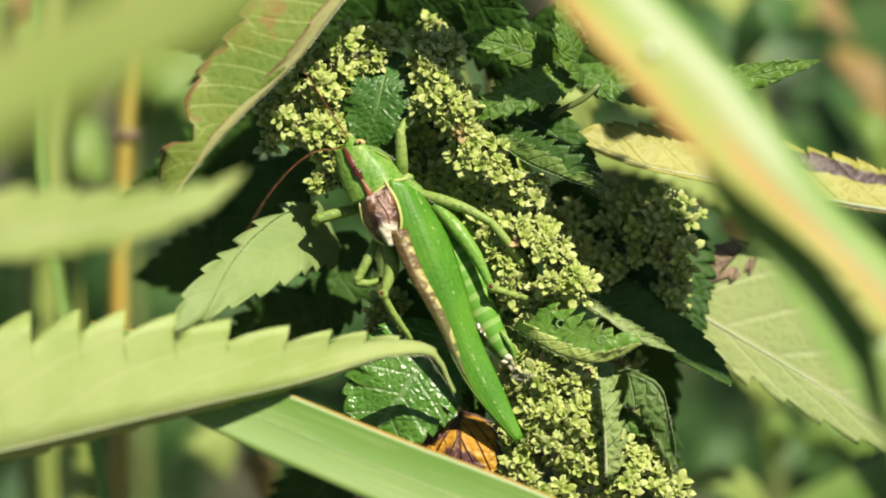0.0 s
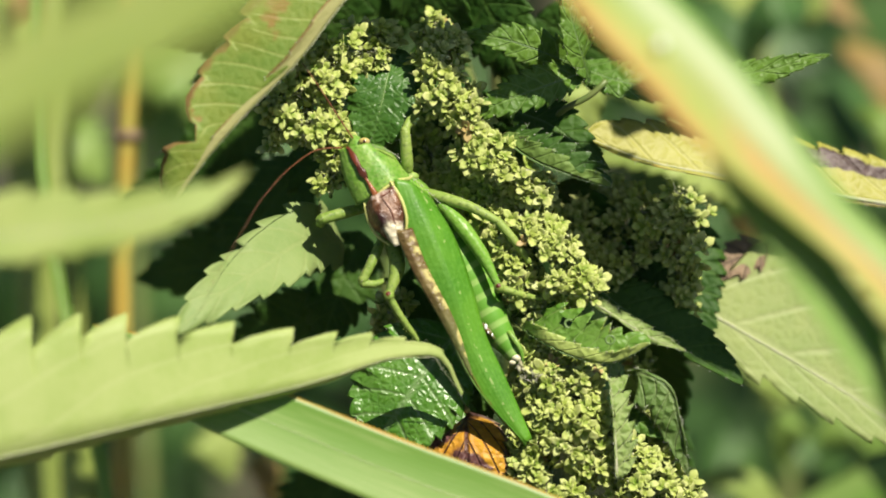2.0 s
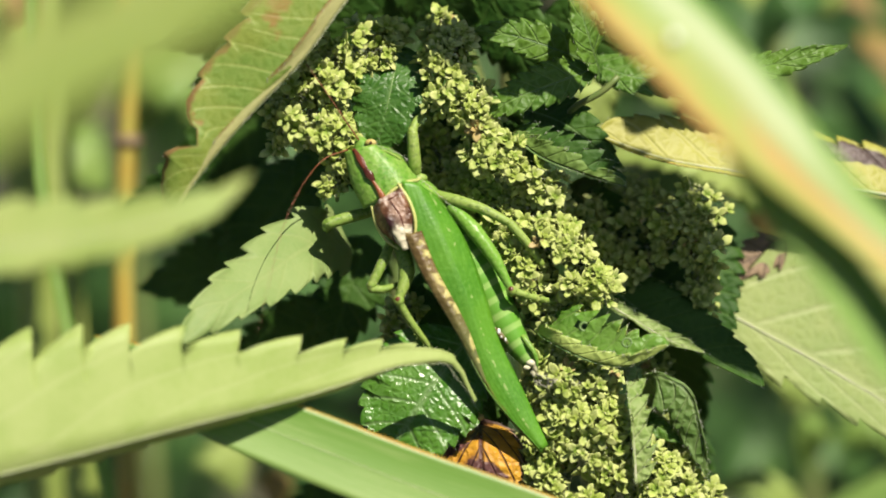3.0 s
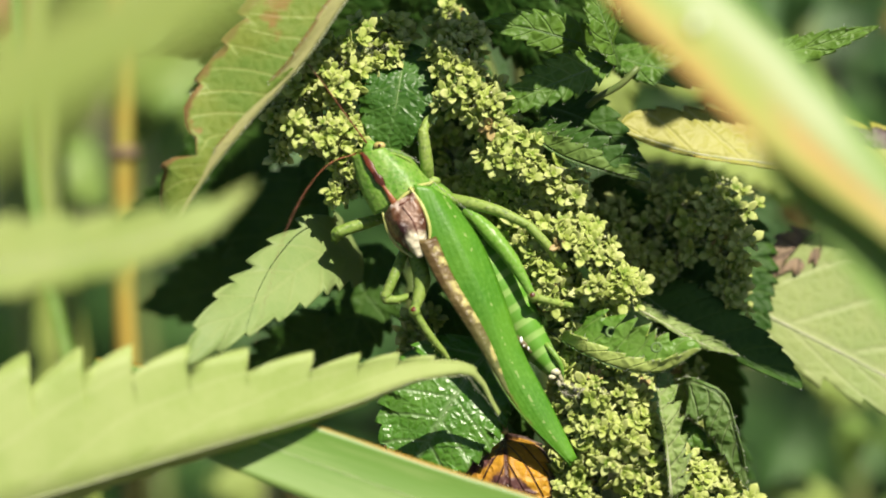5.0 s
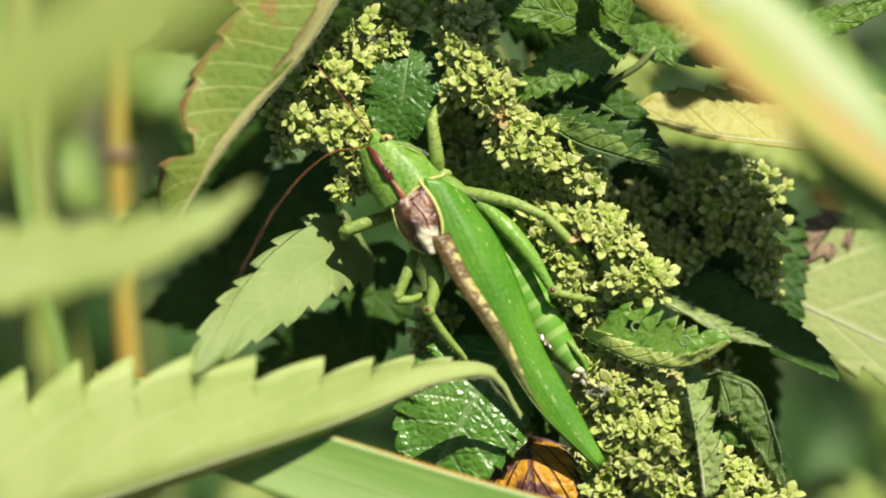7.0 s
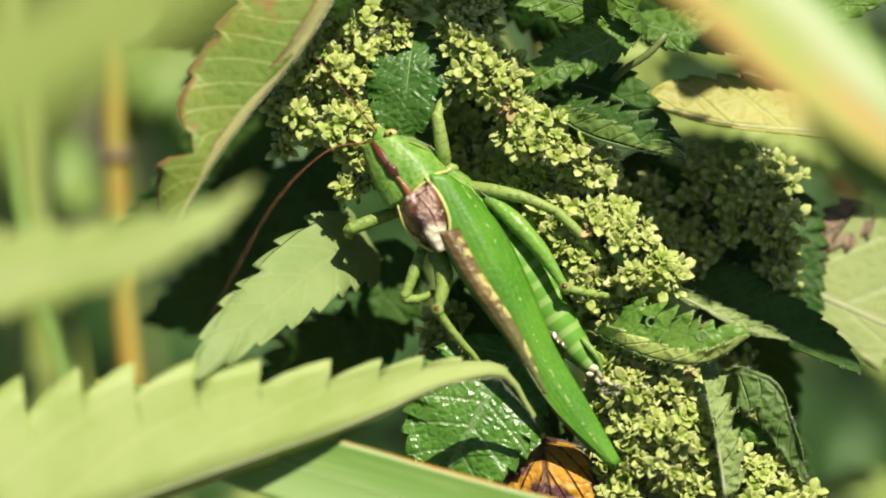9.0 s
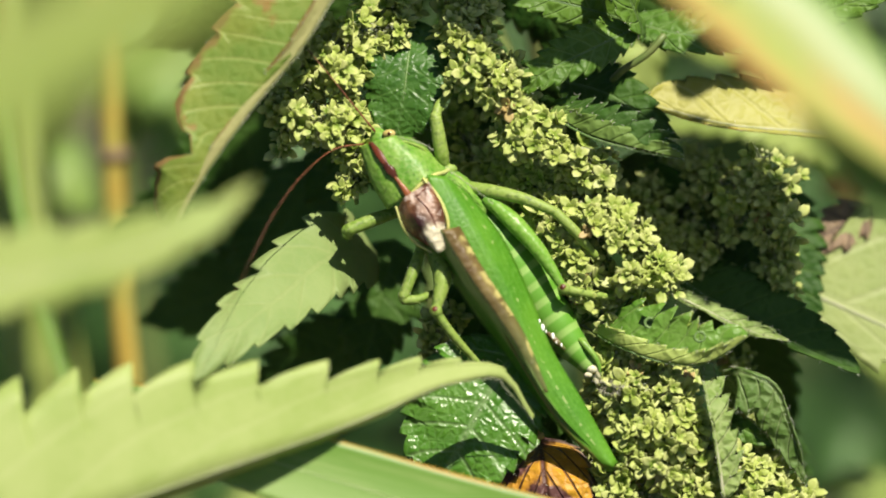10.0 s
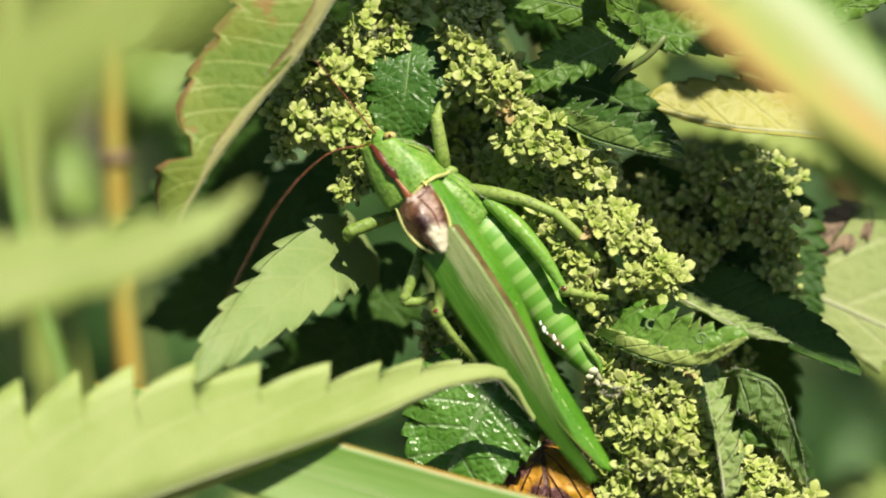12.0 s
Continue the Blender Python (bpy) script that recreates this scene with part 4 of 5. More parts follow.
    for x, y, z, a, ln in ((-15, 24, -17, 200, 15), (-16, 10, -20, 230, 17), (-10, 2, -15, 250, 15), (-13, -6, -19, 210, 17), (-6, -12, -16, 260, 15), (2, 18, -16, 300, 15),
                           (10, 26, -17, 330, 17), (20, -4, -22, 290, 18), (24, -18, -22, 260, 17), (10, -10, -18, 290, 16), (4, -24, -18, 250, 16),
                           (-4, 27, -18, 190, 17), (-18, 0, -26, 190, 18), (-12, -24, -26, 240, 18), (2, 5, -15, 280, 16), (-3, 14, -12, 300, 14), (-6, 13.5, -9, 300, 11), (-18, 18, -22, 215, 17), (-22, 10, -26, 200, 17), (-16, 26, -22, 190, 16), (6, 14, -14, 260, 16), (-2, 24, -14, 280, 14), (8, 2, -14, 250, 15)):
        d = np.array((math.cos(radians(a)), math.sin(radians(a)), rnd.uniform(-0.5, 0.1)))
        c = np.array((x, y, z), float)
        leaf(p, [tuple(c), tuple(c + d * ln * 0.5 + (0, 0, 1.0)), tuple(c + d * ln)], ln * 0.3, ln * 0.3, M_SHADE, up=(rnd.uniform(-0.6, -0.1), rnd.uniform(-0.9, -0.2), 1),
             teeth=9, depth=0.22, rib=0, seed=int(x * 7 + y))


def side_nettles():
    p = thing("nettle_plant", ground_foot((-82.59, -29.07, 20)), "nettle with a pale toothed leaf reaching over", "nettle")
    stem_to_ground(p, (-82.43, 8.91, 26), 2.0, M_STEM, [(-82.54, -26.52, 22)])
    leaf(p, [(-81.06, -27.72, 31), (-55.85, -23.82, 29), (-30.64, -18.17, 23), (-14.20, -14.39, 16), (-5.33, -11.87, 11.5), (-1.40, -11.89, 9), (1.21, -16.17, 6)], 15.6, 4.0, M_PALE,
         up=(0.05, 0.1, 1), teeth=16, depth=0.24, fold=(4, -75), tips=(0.07, 0.14, 0.21, 0.285, 0.354, 0.422, 0.482, 0.537, 0.6, 0.667, 0.742, 0.802, 0.848, 0.89, 0.94, 1.0), power=(0.6, 1.45), rib=0.22, label="pale yellow-green toothed leaf", hair=200)
    leaf(p, [(-79.33, -2.41, 81), (-48.48, 1.80, 78), (-33.06, 3.46, 75), (-25.02, 5.95, 73), (-21.57, 8.62, 71)], 5.4, 3.9, M_FRONT, up=(0, 0.2, 1), teeth=12, depth=0.22,
         power=(0.5, 0.8), label="pale yellow-green leaf")
    q = thing("nettle_plant", ground_foot((4.84, 47.16, 6)), "nettle with an old leaf browning at its edge", "nettle")
    stem_to_ground(q, (5.43, 72.00, 6), 1.8, M_STEM, [(5.12, 47.21, -32), (6.51, 9.56, -36)])
    leaf(q, [(3.08, 42.76, 6), (-6.53, 33.28, 9), (-13.18, 25.25, 10.5), (-16.42, 20.95, 11), (-21.70, 15.80, 11), (-26.56, 10.44, 11), (-30.59, 5.10, 10)], 1.7, 9.4, M_OLD, up=(0.3, 0.4, 1), teeth=12, depth=0.1, bite=(0.855, 0.03, 0.6),
         fold=(168, -2), power=(0.2, 0.45), label="old green leaf with brown edges", rib=0.14, hair=320, wave=0.5, seed=3)
    # an unseen leaf, added so that its shadow darkens the top clusters
    leaf(q, [(4.06, 53.60, 20), (8.95, 50.65, 22), (14.47, 49.24, 22), (18.83, 48.80, 20)], 3.8, 3.8, M_MID, up=(0.3, 0.6, 0.7), teeth=11, depth=0.2, label="unseen leaf added high on the stem for shade")
    r = thing("nettle_plant", ground_foot((-6.06, 1.35, -30)), "nettle with a pale leaf turned underside out", "nettle")
    stem_to_ground(r, (-6.07, 18.78, -34), 1.6, M_STEM, [(-6.72, -5.10, -34)])
    leaf(r, [(-11.90, 0.81, -9), (-15.47, 1.21, -3), (-21.73, -2.57, 5), (-26.55, -5.62, 10), (-30.47, -9.08, 13)], 4.0, 4.8, M_UNDER, up=(0.1, 0.3, 1), teeth=8, depth=0.22,
         power=(0.22, 0.62), label="pale leaf, underside out", rib=0, wave=0.6, seed=9)
    s = thing("nettle_plant", ground_foot((62.15, -3.80, -25)), "nettle with yellowing leaves beside the seed clusters", "nettle")
    stem_to_ground(s, (50.69, 72.22, 50), 2.0, M_STEM, [(60.44, 46.84, 5), (64.64, 15.96, -22), (66.41, -17.27, -26)])
    leaf(s, [(58.02, 3.27, -12), (45.81, 5.18, -9.5), (31.07, 7.86, -7), (22.11, 9.65, -5.8), (15.34, 12.33, -5.6)], 0.6, 6.4, M_YELLOW, up=(0.1, 0.45, 1), teeth=15, depth=0.11,
         power=(0.45, 0.4), label="yellow leaf with a blackened edge", rib=0.3, hair=240)
    leaf(s, [(28.32, -6.98, -13), (38.83, -13.08, -14), (49.75, -19.81, -15), (65.16, -28.80, -16)], 14.0, 4.4, M_SIDE, up=(0.05, 0.15, 1), teeth=9, depth=0.3,
         power=(0.16, 0.7), label="pale green leaf with a light midrib", rib=0.2, wave=0.1)
    leaf(s, [(35.65, 0.32, -15), (33.07, -1.09, -14.5), (30.63, -2.12, -14), (28.07, -3.78, -14)], 2.6, 2.6, M_SHRIVEL, up=(0.1, 0.35, 1), teeth=4, depth=0.3, label="shrivelled brown leaf tip", rib=0)
    # unseen high leaves added between the sun and the darker seed clusters to shade them
    leaf(s, [(45.0, 68.5, 52), (51.0, 62.5, 53), (57.0, 56.0, 53), (64.0, 49.0, 52)], 5.8, 5.8, M_SHADE, up=(0.3, 0.6, 0.7), teeth=11, depth=0.2, label="unseen leaf added high on the stem for shade")
    leaf(s, [(46.2, 58.9, 50), (53.2, 52.9, 52), (61.2, 46.4, 52), (69.2, 39.9, 51)], 6.8, 1.6, M_SHADE, up=(0.3, 0.6, 0.7), teeth=11, depth=0.2, label="unseen leaf added high on the stem for shade")
    leaf(q, [(5.4, 45.5, 18), (12.0, 41.8, 19), (19.0, 38.2, 19), (26.5, 33.8, 17.5)], 3.6, 4.4, M_MID, up=(0.1, 0.3, 1), teeth=10, depth=0.2, label="unseen leaf added to shade the seed clusters")


main_nettle()
side_nettles()


# ---- reeds and grass ----
def reeds():
    p = thing("reed", ground_foot((45.44, -67.21, 14)), "green reed blade with an orange margin", "reed")
    run = [(-40.22, -9.71, 16), (-24.37, -17.08, 16), (-9.14, -23.55, 16), (20.07, -36.40, 15), (45.47, -60.91, 14), ground_foot((45.44, -67.21, 14))]
    part("blade", leaf_geo(run, 5.2, 5.2, up=(0.1, 0.2, 1), teeth=0, power=(0.12, 0.05), curl=0.05, wave=0.1), M_REED, p)
    part("midrib", tube([v3(c) + (0.02, 0.03, 0.1) for c in run], [0.05, 0.06, 0.2], 6, 300, 0.5), M_REEDRIB, p)
    q = thing("reed", ground_foot((59.56, -19.43, 82)), "broad reed blade turning orange", "reed")
    run = [(10.38, 35.65, 90), (17.0, 27.9, 88), (22.88, 21.71, 87), (28.68, 15.32, 86), (34.60, 9.00, 85), (40.41, 2.96, 84), (45.24, -1.73, 83.5), (50.38, -7.59, 83)]
    part("sheath", leaf_geo([run[-1], (52.0, -16.0, 82), ground_foot((59.56, -19.43, 82))], 5.0, 5.0, up=(0.25, 0.45, 1), teeth=0, power=(0.02, 0.05), wave=0.1), M_REED, q)
    part("blade", leaf_geo(run, 5.3, 5.3, up=(0.25, 0.45, 1), teeth=0, power=(0.1, 0.05), curl=0.0, wave=0.1, waist=(0.8, 0.2, 0.42)), M_REED_DRY, q)
    part("midrib", tube([v3(c) + (0, 0, 0.1) for c in run], [0.15, 0.2, 0.4], 6, 200, 0.5), M_REEDRIB, q)
    part("dewdrop", ball((22.61, 21.63, 88.6), 0.55, (1, 1, 0.7), 8, 12), M_GLINT, q, "dewdrop, its sparkle put into white colour")
    r = thing("reed", ground_foot((52.47, -28.10, 74)), "shaded reed blade with a dry tan tip", "reed")
    run = [(28.36, 10.16, 83), (33.86, 2.48, 82.2), (37.23, -1.12, 81.8), (40.29, -5.40, 81.4), (43.35, -9.98, 81), (47.52, -15.48, 80.5), (52.55, -22.21, 79.5)]
    part("sheath", leaf_geo([run[-1], (46.0, -25.0, 78), ground_foot((52.47, -28.10, 74))], 2.8, 2.6, up=(0.2, 0.4, 1), teeth=0, power=(0.02, 0.05), wave=0.1), M_REED, r)
    part("blade", leaf_geo(run, 3.6, 3.0, up=(0.2, 0.4, 1), teeth=0, fold=(8, 4), power=(0.3, 0.02), curl=0.0, wave=0.1), M_REED_DARK, r)
    part("midrib", tube([v3(c) + (0, 0, 0.1) for c in run], [0.06, 0.12, 0.2], 6, 120, 0.5), M_REEDRIB, r)
    s = thing("reed", ground_foot((-73.21, -15.75, 214)), "pale reed blade close by", "reed")
    run = [(-11.20, 34.12, 222), (-24.58, 24.99, 220), (-39.16, 18.30, 218), (-59.85, 7.97, 216), ground_foot((-73.21, -15.75, 214))]
    part("blade", leaf_geo(run, 6.4, 6.4, up=(0.2, 0.4, 1), teeth=0, power=(0.1, 0.05), curl=0.05, wave=0.1), M_GRASSPALE, s)
    part("midrib", tube([v3(c) + (0.02, 0.03, 0.1) for c in run], [0.14, 0.16, 0.3], 6, 200, 0.5), M_REEDRIB, s)
    k = thing("dry_stalk", ground_foot((-38.07, -29.92, -60)), "upright dry orange-brown plant stalk", "stalk")
    part("stem", tube([(-36.22, 41.75, -58), (-36.60, 20.26, -58), (-37.71, 2.67, -58), (-37.84, -7.75, -58), (-37.71, -29.89, -58), ground_foot((-38.07, -29.92, -60))], [1.1, 1.4, 1.5, 1.6], 8, 40), M_STALK, k)
    for node in ((-36.81, 13.25, -58), (-38.65, -10.41, -58)):
        part("node", ball(node, 1.75, (1, 0.55, 1)), M_SHRIVEL, k, "dark swollen node")
    for top, upper, lower, w in (((-46.85, 38.24, -40), (-45.87, 5.89, -40), (-39.40, -26.46, -40), 0.9), ((-45.08, 38.67, -70), (-44.76, 5.95, -70), (-42.79, -26.76, -70), 2.2),
                                 ((-54.12, 38.82, -80), (-48.86, 5.98, -80), (-47.55, -26.87, -80), 2.4)):
        g = thing("grass_blade", ground_foot(lower), "upright green grass blade", "grass", "grass blades")
        part("blade", leaf_geo([top, upper, lower, ground_foot(lower)], w, w, teeth=0, power=(0.1, 0.05), wave=0.1), M_GRASS if w < 1 else M_GRASSPALE, g)
        part("midrib", tube([v3(q) + (0, 0, 0.1) for q in (top, upper, lower, ground_foot(lower))], [0.1, 0.15, 0.2], 6, 60, 0.5), M_REEDRIB, g)


reeds()


# ---- plants farther back ----
def far_leaf_plant(x, y, z, rows, seed, label="blurred nettle farther back", group="nettles farther back"):
    """A nettle behind: a stem and pairs of leaves."""
    rnd = random.Random(seed)
    p = thing("nettle_plant", ground_foot((x, y, z)), label, "nettle", group)
    stem_to_ground(p, (x, y + 40, z), 1.2, M_STEM, [(x + 4, y - 40, z)])
    for px, py, pz, qx, qy, qz, w, mat in rows:
        mid = ((px + qx) / 2, (py + qy) / 2 + 3, (pz + qz) / 2 + 3)
        leaf(p, [(px, py, pz), mid, (qx, qy, qz)], w, w, mat, up=(rnd.uniform(-0.3, 0.3), 0.4, 1), teeth=9, depth=0.25, seed=seed, rib=0)
    return p


def leaf_row(a, b, w, mat):
    return (*a, *b, w, mat)


def shade_thicket():
    """Unseen nettle tops added above and behind, too many leaves to count, to shade the plants farther back."""
    rnd = random.Random(31)
    geos = []
    for k in range(56):
        z = rnd.uniform(-80, -8)
        y = rnd.uniform(85, 330) + max(0, z) * 0.4
        x = rnd.uniform(-20, 260)
        a = rnd.uniform(0, 6.28)
        ln = rnd.uniform(24, 42)
        d = np.array((math.cos(a), math.sin(a) * 0.6 - 0.3, rnd.uniform(-0.3, 0.3))) * ln
        c = np.array((x, y, z))
        geos.append(leaf_geo([tuple(c), tuple(c + d * 0.5 + (0, 3, 2)), tuple(c + d)], ln * 0.3, ln * 0.3, up=(rnd.uniform(-0.4, 0.6), rnd.uniform(0.2, 0.9), 0.8),
                             teeth=7, depth=0.22, across=2, seed=k))
        if k % 5 == 0:
            geos.append(tube([tuple(c), tuple(c + (2, -30, -50)), tuple(ground_foot(c + (0, -20, -90)))], [1.2, 1.5, 1.9], 5, 8))
    g = thing("nettle_shade_thicket", ground_foot((0, 40, -120)), "unseen nettle tops added above and behind to cast shade", "nettle")
    part("leaf_mass", join_geo(*geos), M_BACK, g)
    tagged(g, kind="stuff")


shade_thicket()
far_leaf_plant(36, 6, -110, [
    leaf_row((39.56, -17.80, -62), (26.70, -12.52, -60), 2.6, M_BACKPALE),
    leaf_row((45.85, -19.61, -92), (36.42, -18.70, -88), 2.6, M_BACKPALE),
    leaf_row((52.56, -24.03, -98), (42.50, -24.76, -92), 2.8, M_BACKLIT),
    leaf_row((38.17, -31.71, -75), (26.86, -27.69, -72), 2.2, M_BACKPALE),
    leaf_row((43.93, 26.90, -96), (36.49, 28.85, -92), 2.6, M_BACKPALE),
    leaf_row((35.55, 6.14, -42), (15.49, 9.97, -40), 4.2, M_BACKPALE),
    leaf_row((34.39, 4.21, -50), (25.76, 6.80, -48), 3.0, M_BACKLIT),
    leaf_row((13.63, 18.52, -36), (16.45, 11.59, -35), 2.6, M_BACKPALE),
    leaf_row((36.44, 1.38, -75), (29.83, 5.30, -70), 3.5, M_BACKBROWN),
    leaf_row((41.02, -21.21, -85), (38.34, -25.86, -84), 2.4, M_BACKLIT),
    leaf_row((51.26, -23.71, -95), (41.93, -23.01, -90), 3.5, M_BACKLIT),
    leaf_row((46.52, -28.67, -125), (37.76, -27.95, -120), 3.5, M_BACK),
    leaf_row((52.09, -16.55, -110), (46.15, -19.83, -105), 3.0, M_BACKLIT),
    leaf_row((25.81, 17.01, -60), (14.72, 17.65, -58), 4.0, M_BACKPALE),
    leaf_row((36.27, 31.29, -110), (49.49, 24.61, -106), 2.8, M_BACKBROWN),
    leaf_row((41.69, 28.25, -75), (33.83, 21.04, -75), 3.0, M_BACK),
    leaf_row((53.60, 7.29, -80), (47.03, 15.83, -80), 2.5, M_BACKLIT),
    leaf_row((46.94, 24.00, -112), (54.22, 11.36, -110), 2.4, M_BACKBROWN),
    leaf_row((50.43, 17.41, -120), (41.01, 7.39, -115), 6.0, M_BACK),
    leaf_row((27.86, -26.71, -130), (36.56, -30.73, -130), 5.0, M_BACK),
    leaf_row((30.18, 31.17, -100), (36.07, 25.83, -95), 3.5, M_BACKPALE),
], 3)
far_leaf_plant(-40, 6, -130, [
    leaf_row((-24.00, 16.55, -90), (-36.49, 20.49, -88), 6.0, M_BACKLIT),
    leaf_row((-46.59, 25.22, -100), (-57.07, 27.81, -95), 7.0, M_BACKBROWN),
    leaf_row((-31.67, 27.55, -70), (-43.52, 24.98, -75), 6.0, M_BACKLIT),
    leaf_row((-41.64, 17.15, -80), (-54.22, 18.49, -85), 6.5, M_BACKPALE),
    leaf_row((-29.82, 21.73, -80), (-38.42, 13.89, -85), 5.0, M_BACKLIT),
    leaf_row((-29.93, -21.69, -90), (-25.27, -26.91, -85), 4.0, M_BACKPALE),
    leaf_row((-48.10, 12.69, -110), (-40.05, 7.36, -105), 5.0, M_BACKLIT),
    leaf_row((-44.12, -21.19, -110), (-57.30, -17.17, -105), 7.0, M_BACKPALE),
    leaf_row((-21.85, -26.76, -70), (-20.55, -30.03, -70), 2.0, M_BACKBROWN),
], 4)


def undergrowth():
    """The dense green behind, too many leaves to count."""
    rnd = random.Random(8)
    geos = []
    for k in range(420):
        z = -rnd.uniform(170, 420)
        x, y = rnd.uniform(-110, 110), rnd.uniform(-110, 80)
        a = rnd.uniform(0, 6.28)
        ln = rnd.uniform(18, 34)
        d = np.array((math.cos(a), math.sin(a) * 0.7, rnd.uniform(-0.4, 0.4))) * ln
        c = np.array((x, y, z))
        geos.append(leaf_geo([tuple(c), tuple(c + d * 0.5 + (0, 3, 2)), tuple(c + d)], ln * 0.28, ln * 0.28,
                             up=(rnd.uniform(-0.6, 0.6), rnd.uniform(0, 0.9), 1), teeth=6, depth=0.25, across=2, seed=k))
    for k in range(60):
        z = -rnd.uniform(190, 400)
        x = rnd.uniform(-110, 110)
        top = (x, rnd.uniform(-60, 90), z)
        geos.append(tube([top, tuple(ground_foot(top))], [1.0, 1.8], 5, 6))
    g = thing("undergrowth", ground_foot((0, -40, -260)), "dense shaded green nettle growth behind", "undergrowth")
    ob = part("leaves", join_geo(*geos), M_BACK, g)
    tagged(g, kind="stuff")


undergrowth()


# ---- the bush-cricket ----
def leg(parent, name, femur, femur_r, tibia, tibia_r, knee=None, label="", skin=None):
    femur_r = [0.9 * w for w in femur_r]
    f = part(name, tube(femur, femur_r, 12, 22), skin or M_LEG, parent, label, origin=femur[0])
    if knee is not None:
        part("knee", ball(femur[-1], knee, (1, 1, 1)), M_LEG, f)
        if knee > 0.55:
            part("knee_spot", ball(v3(femur[-1]) + (-0.05, 0.12, 0.42), knee * 0.55, (1, 1, 0.7)), M_BROWN, f, "rusty spot on the knee")
    part("tibia", tube(tibia, tibia_r, 8, 18), M_LEG, f)
    line = smooth_line(femur, 12)
    side = unit(np.cross(unit(np.gradient(line, axis=0)), (0, 0, 1.0))) * np.interp(np.linspace(0, 1, 12), np.linspace(0, 1, len(femur_r)), femur_r)[:, None] * 0.95
    tagged(part("hair", hairs([line + side, line - side, line + (0, 0, 0.5)], 70, 0.35, 9), M_HAIR, f), kind="stuff")
    rnd = random.Random(3)
    line = smooth_line(tibia, 14)
    t = unit(np.gradient(line, axis=0))
    for i in range(2, 13):
        d = unit(np.cross(t[i], (rnd.uniform(-1, 1), rnd.uniform(-1, 1), 1)))
        part("spine", tube([tuple(line[i]), tuple(line[i] + d * 0.75 + t[i] * 0.25)], [0.07, 0.02], 4, 3), M_LEG, f)
    return f


def loft(edges, rows, thick, arch=0.0):
    """A sheet between lines that run along it, each given by points; arch lifts its middle towards +z."""
    lines = [smooth_line(e, rows) for e in edges]
    m = 11
    grid = np.zeros((rows, m, 3))
    for j in range(m):
        s = j / (m - 1) * (len(lines) - 1)
        i = min(int(s), len(lines) - 2)
        f = s - i
        grid[:, j] = lines[i] * (1 - f) + lines[i + 1] * f
        grid[:, j, 2] += arch * math.sin(math.pi * j / (m - 1))
    uv = np.stack(np.meshgrid(np.linspace(0, 1, rows), np.linspace(0, 1, m), indexing="ij"), -1)
    return sheet(grid, thick, uv)


